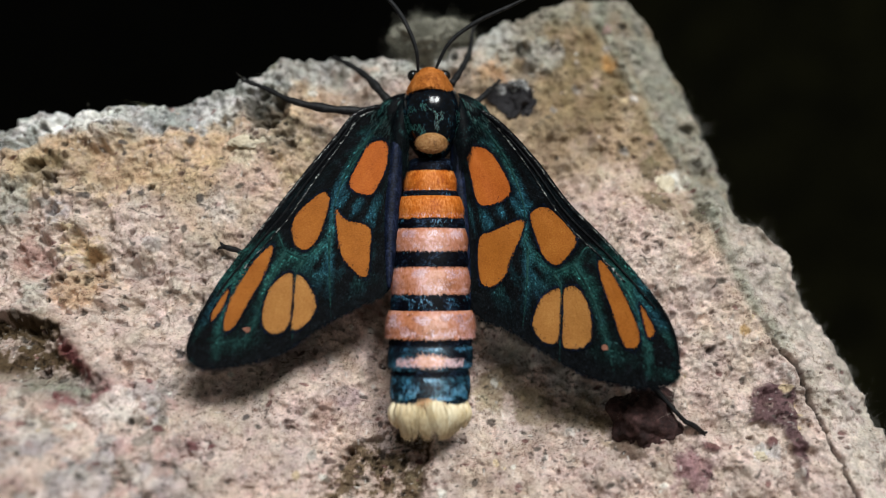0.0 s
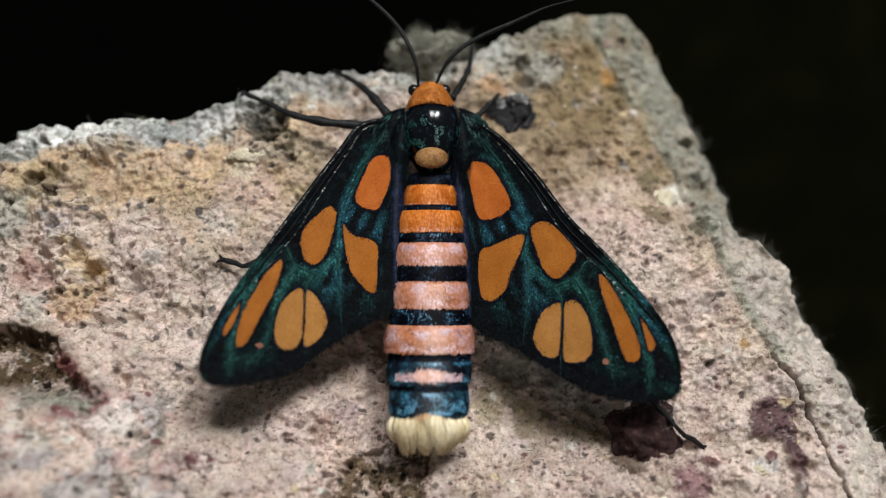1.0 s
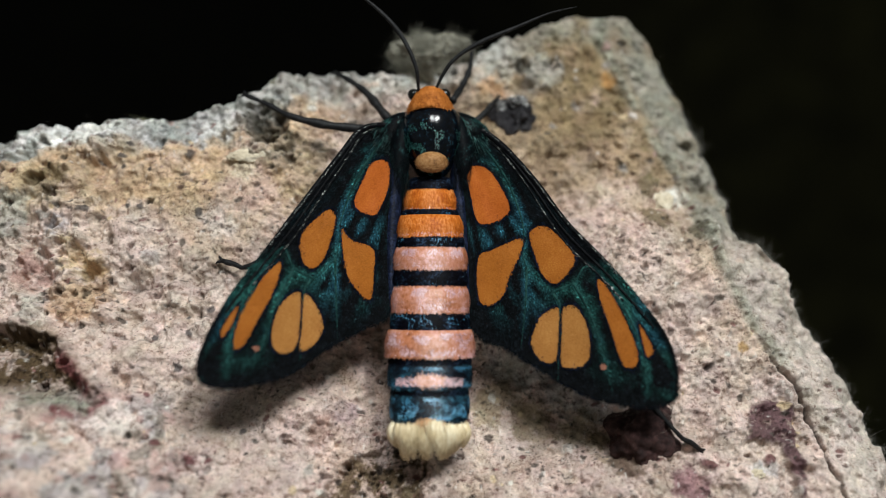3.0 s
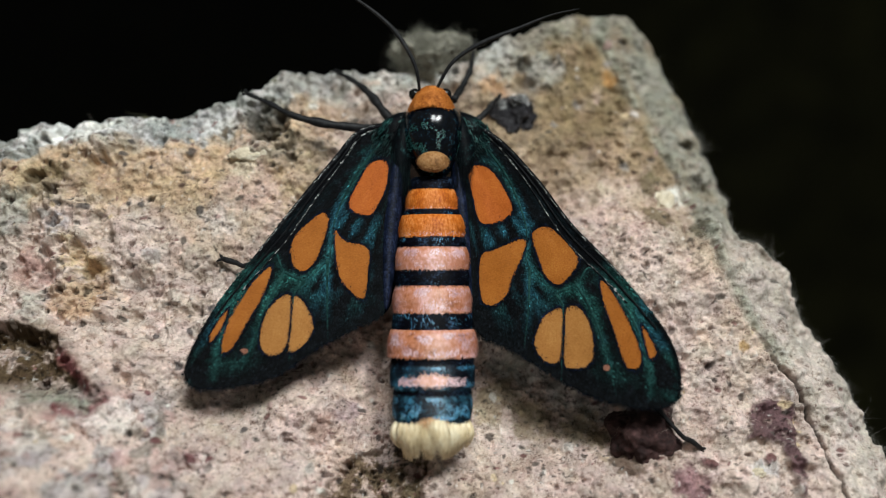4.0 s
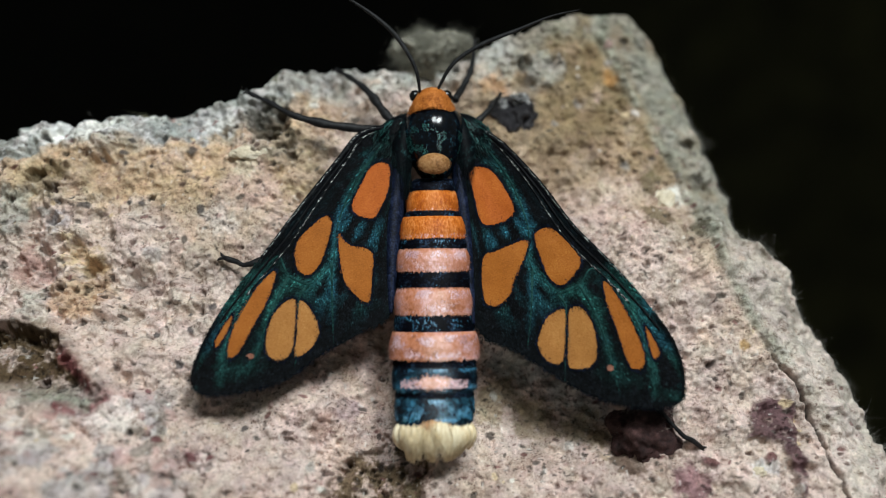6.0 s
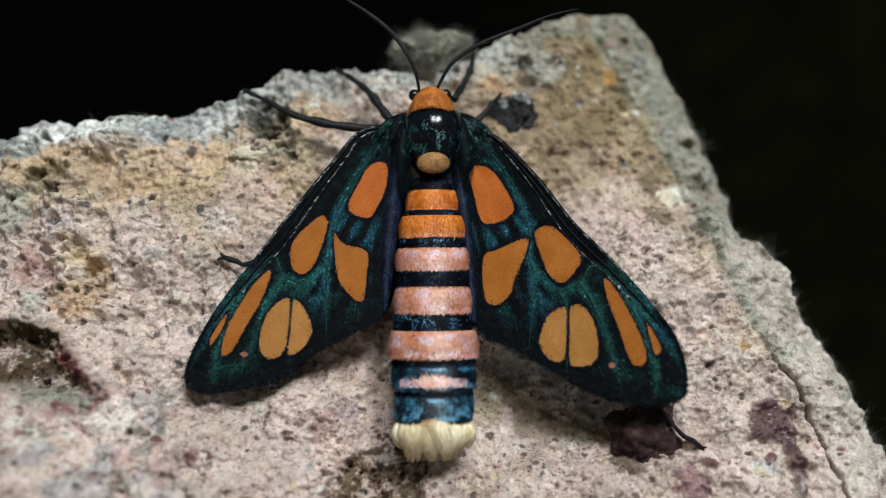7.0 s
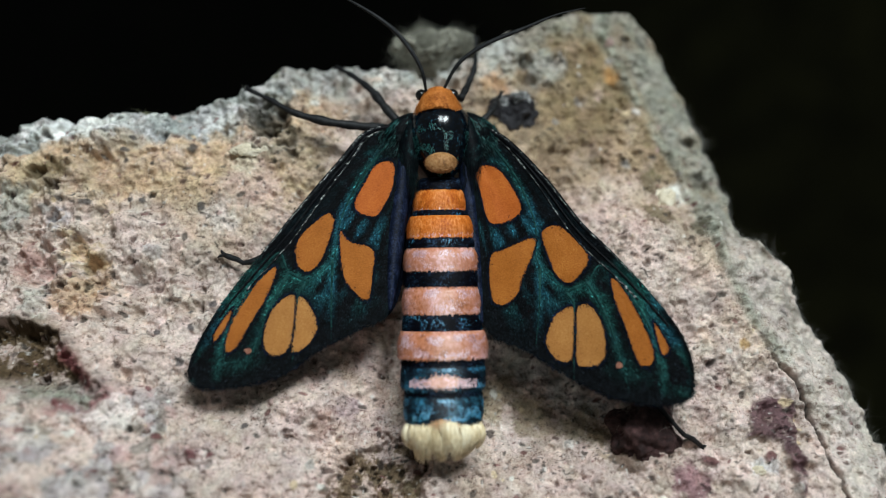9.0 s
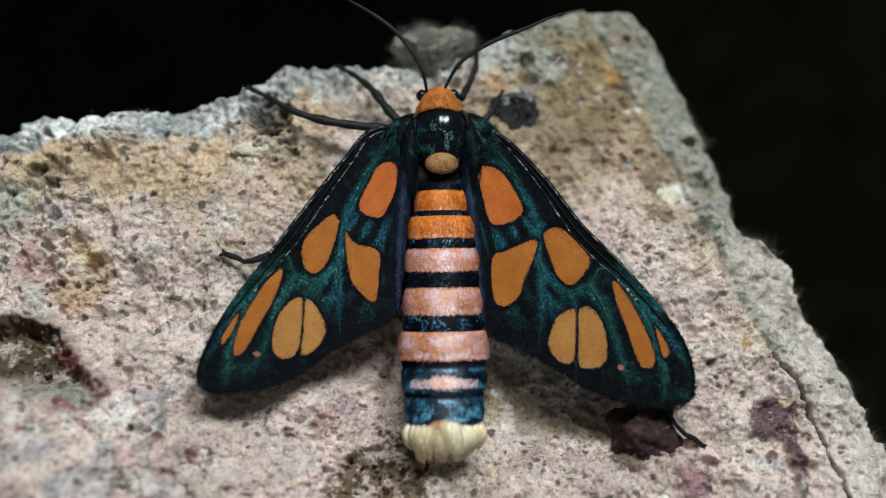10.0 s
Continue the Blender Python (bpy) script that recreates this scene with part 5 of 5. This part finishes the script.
        bm.faces.new(ring)
    bm.verts.ensure_lookup_table()
    for i in range(60):
        bm.faces.new((bm.verts[i], bm.verts[(i + 1) % 60], bm.verts[60 + (i + 1) % 60], bm.verts[60 + i]))
    part("hindwing", bm, HINDWING, root, "small blue-black hindwing below the forewing")
    strands = []
    for u, v in spline(trail[3:], 700):
        strands.append(((side * u, v + 0.06, camber(u, v) - 0.03), (side * rng.uniform(-0.4, 0.2), -1, rng.uniform(-0.3, 0.1)), rng.uniform(0.15, 0.38), 0.02, (0, 0, 0)))
    mesh_thing("fringe", *hairs(strands), HINDWING, root, "short black fringe")
    for count, mat in ((160, TEAL), (420, TEGULA)):
        strands = []
        for i in range(count):
            u, v = rng.uniform(-0.3, 1.3), rng.uniform(-1.7, 0.1)
            strands.append(((side * u, v, camber(u, v) + rng.uniform(0, 0.2)), (side * rng.uniform(0.2, 1.0), -1, rng.uniform(0.0, 0.2)), rng.uniform(0.25, 0.6), 0.012, (0, 0, -0.2)))
        mesh_thing("base_hair", *hairs(strands), mat, root, "teal hairs at the wing base" if mat is TEAL else "black hairs at the wing base")
    return root


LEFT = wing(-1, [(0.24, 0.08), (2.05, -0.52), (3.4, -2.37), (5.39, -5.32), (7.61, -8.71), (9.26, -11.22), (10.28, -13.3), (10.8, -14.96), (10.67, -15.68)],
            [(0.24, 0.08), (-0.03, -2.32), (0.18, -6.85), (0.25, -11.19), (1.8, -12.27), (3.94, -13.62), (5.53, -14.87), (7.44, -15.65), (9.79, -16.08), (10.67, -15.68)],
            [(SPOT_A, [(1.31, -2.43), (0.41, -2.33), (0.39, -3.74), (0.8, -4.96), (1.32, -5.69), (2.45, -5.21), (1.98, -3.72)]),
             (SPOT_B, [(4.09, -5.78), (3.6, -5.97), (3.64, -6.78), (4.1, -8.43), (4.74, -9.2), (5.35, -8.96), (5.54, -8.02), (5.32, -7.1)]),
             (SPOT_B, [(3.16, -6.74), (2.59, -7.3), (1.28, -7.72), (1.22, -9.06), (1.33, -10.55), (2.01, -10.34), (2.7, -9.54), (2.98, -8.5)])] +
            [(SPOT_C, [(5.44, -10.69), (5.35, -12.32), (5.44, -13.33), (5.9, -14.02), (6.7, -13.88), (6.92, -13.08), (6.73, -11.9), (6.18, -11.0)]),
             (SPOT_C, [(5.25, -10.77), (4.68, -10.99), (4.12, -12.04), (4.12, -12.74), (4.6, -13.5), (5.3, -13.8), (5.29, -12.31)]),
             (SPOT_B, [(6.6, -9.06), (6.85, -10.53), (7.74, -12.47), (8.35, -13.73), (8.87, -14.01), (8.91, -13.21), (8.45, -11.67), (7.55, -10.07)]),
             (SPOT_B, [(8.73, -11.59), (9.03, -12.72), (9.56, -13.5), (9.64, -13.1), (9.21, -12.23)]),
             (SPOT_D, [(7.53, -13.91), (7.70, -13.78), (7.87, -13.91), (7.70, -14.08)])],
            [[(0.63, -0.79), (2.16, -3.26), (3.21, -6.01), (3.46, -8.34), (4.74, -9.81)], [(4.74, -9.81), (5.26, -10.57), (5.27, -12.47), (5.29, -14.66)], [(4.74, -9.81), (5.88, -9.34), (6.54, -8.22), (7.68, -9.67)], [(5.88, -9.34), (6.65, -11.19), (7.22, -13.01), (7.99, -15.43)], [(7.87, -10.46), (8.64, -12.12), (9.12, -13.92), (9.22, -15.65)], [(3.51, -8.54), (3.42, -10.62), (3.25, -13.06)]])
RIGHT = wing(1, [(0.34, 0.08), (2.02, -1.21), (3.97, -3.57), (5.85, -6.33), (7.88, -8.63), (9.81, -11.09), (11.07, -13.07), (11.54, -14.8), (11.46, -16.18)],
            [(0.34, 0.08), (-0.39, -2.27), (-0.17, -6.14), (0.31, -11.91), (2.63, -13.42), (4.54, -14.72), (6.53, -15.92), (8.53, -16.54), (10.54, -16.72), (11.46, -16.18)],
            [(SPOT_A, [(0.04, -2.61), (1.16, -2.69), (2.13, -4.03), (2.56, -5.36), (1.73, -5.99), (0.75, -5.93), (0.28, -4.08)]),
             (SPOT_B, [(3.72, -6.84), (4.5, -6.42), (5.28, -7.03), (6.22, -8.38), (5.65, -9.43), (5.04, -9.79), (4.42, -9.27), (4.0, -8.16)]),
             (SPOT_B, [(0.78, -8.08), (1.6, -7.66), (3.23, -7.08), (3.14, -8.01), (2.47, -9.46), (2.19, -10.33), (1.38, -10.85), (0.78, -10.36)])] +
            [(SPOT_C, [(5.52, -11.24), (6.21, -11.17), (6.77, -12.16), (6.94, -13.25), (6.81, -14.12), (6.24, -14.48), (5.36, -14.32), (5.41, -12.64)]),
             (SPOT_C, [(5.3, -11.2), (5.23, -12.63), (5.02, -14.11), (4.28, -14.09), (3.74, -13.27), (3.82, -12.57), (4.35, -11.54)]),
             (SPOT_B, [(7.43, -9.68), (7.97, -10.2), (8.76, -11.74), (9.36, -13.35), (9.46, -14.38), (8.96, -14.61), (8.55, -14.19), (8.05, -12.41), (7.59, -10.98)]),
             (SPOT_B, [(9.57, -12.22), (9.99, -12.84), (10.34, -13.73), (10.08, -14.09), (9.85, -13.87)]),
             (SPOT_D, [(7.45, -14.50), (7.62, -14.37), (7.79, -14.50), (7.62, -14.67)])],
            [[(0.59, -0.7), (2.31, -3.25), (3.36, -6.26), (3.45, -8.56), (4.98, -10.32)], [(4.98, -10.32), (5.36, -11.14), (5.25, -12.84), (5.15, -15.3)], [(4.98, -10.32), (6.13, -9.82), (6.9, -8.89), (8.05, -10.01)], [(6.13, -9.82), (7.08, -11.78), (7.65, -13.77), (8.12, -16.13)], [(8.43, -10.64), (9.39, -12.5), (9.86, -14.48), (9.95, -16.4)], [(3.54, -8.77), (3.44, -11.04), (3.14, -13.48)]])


# the left wing's flutter: seconds, and its turn in degrees
LEFT_TURNS = [(0, -2.9, 8.1, -0.8), (0.1, -2, 11.5, -0.6), (0.2, -1.5, 10.3, -0.9), (0.3, -1.4, 6.1, -1.7), (0.4, -1.1, 3.3, -2.3), (0.5, -0.5, 3.7, -2.5), (0.6, -0.7, 6.2, -1.7),
              (0.7, 1.4, 25.5, 1.9), (0.8, 2.9, 34.8, 4.4), (0.9, 1.9, 31.9, 4), (1, -0.8, 18.4, 1.6), (1.1, -2.2, 1.9, -1.2), (1.2, -1.6, 2.3, -1.6), (1.3, -0.9, 4.2, -1.8),
              (1.4, -0.3, 5.4, -2.1), (1.5, 0.3, 5.8, -2.5), (1.6, -0.1, 7.3, -2), (1.7, -0.4, 9.5, -1.3), (1.8, -0.3, 14.8, -0.2), (1.9, -0.6, 16.3, 0.3), (2, -1.5, 13.2, 0.1),
              (2.1, -1.6, 7.8, -0.9), (2.2, -1.3, 5.6, -1.6), (2.3, -0.8, 6.4, -1.8), (2.4, 0.6, 15.6, -0.7), (2.5, 3.9, 33.2, 2.7), (2.6, 5.3, 39, 4.4), (2.7, 4.6, 36.4, 3.7),
              (2.9, 3.1, 29.8, 2), (3.1, 1.1, 16.9, -0.4), (3.3, 0.1, 7.9, -1.8), (3.5, -0.1, 6.6, -1.9), (3.65, 0.2, 9.9, -1.3), (3.8, 0.4, 12.6, -0.8), (3.9, -0.2, 6.9, -1.6),
              (4, -0.4, 5.1, -1.8), (4.1, -0.2, 8.4, -1.3), (4.2, 0.6, 16.4, 0.1), (4.3, 0.9, 19.8, 0.7), (4.4, 0.6, 18.5, 0.6), (4.5, 0, 15, 0), (4.6, -0.2, 11.5, -0.6),
              (4.7, -0.1, 11.1, -0.6), (4.8, 0.4, 13, -0.3), (4.9, 0.9, 15.6, 0.1), (5, 1.1, 16, 0.2), (5.1, 0.8, 13.1, -0.2), (5.2, 0.5, 10.2, -0.5), (5.3, 0.3, 8.1, -0.7),
              (5.4, 0.2, 6, -0.9), (5.5, 0.1, 5.4, -0.9), (5.6, 0.3, 5.9, -0.9), (5.7, 0.5, 6.3, -0.9), (6, 1.1, 8.4, -0.8), (6.2, 1.6, 10, -0.7), (6.4, 2.3, 13.9, -0.2),
              (6.55, 3.8, 23, 1.5), (6.7, 5.1, 28.9, 2.8), (6.8, 4.3, 24.1, 1.6), (6.9, 2.3, 8.5, -1.6), (7, 2.1, 4.3, -2.4), (7.1, 1.4, 4.2, -2.3), (7.2, 0.9, 5.6, -2.1),
              (7.3, 0.4, 7, -1.8), (7.4, 0, 9.9, -1.3), (7.5, -0.2, 13.6, -0.7), (7.6, 0.3, 14, -0.7), (7.7, 0.2, 9.1, -1.5), (7.8, 0.1, 3.5, -2.5), (7.9, 0.4, 2.4, -2.7),
              (8, 1, 4.4, -2.5), (8.1, 0.9, 6.6, -2.1), (8.2, 1.3, 12.6, -1.1), (8.3, 1.8, 18.6, 0), (8.4, 1.7, 19.3, 0.1), (8.5, 0.7, 13.8, -0.8), (8.6, -0.3, 4.2, -2.5),
              (8.7, -0.5, 2.3, -3), (8.8, -0.5, 2.6, -3.2), (8.9, -0.5, 3.7, -3.3), (9, -0.5, 4.1, -3.4), (9.1, 1, 15.3, -1.6), (9.2, 3.2, 27.9, 0.9), (9.3, 4.5, 32.2, 2.1),
              (9.4, 4.3, 28.8, 1.4), (9.5, 4.1, 25.4, 0.7), (9.6, 2.5, 15.6, -1.2), (9.7, 1.9, 12.6, -1.6), (9.8, 1.6, 12, -1.6), (9.9, 1.3, 10.6, -1.7), (10, 1, 10.7, -1.5)]
RIGHT_TURNS = [(0, 2.5, -11, -0.5), (0.5, 3.4, -10.7, -1.1), (1, 2.1, -11.5, -0.1), (1.5, 2.8, -10.6, -0.8), (2, 2, -10.4, 0), (2.5, 2.2, -14.1, -0.8), (4, 1.9, -7.8, -0.6),
               (4.5, 2, -10, 0), (5, 1, -7.8, -0.3), (5.5, 0.9, -5.9, -0.4), (7, 1.2, -7.8, 0.3), (7.5, 1.5, -9, 0), (8, 1.4, -4.9, -0.2), (8.5, 0.8, -6.7, -0.1),
               (9, 1, -8.2, -0.2), (9.5, 0.6, -9.5, 0), (10, 1.7, -4.6, 0.1)]
# the body's creep over the rock: seconds, millimetres sideways and forward, degrees
CREEP = [(0, -0.057, 0.307, -0.344), (0.5, -0.024, 0.232, -0.232), (1, -0.01, 0.24, -0.557), (1.5, 0.026, 0.245, -0.029), (2, 0.024, 0.169, -0.152), (2.5, 0.001, 0.125, -0.329),
         (4, -0.005, 0.013, 0.201), (4.5, 0, 0, 0), (5, 0.002, -0.093, 0.388), (5.5, 0.014, -0.17, 0.483), (7, -0.052, -0.122, 0.555), (7.5, 0.022, 0.012, 0.805),
         (8, 0.052, -0.092, 0.8), (8.5, 0.035, -0.126, 0.777), (9, 0.333, -0.246, 1.039), (9.5, 0.308, -0.269, 0.849), (10, 0.307, -0.334, 1.121)]


def motions():
    places = [(t, pose((MOTH[0] + x) * MM, (MOTH[1] + y) * MM, 0, 0, 0, a)) for t, x, y, a in CREEP]
    walk(moth, places)
    for ob, turns, x in ((LEFT, LEFT_TURNS, -2.792), (RIGHT, RIGHT_TURNS, 1.396)):
        hinge = [a * MM for a in local((x, 6.704, 2.6))]
        walk(ob, [(t, pose(*hinge, a, b, c)) for t, a, b, c in turns])
    for ob, turns in ((ANTENNAE[0], [(0, -5.3), (1, -3.6), (1.5, -3.5), (2.5, -5.0), (4, -0.5), (4.5, 0), (5.5, 0.4), (7.5, 2.5), (9, 3.2), (10, 3.3)]),
                      (ANTENNAE[1], [(0, 3.9), (1, 2.7), (1.5, 1.5), (2.5, 1.9), (4, 0), (10, 0)])):
        x, y, z = ob.location
        walk(ob, [(t, pose(x, y, z, 0, 0, a)) for t, a in turns])
    # each leg turns about its foot, which stays where it stands
    for ob, foot, hip in LEGS:
        rows = []
        for t, m in places:
            back = m.inverted() @ places[7][1]
            f = back @ foot
            turn = (foot - hip).rotation_difference(f - hip).to_matrix().to_4x4()
            rows.append((t, Matrix.Translation(f) @ turn @ Matrix.Translation(-foot)))
        walk(ob, rows)


motions()
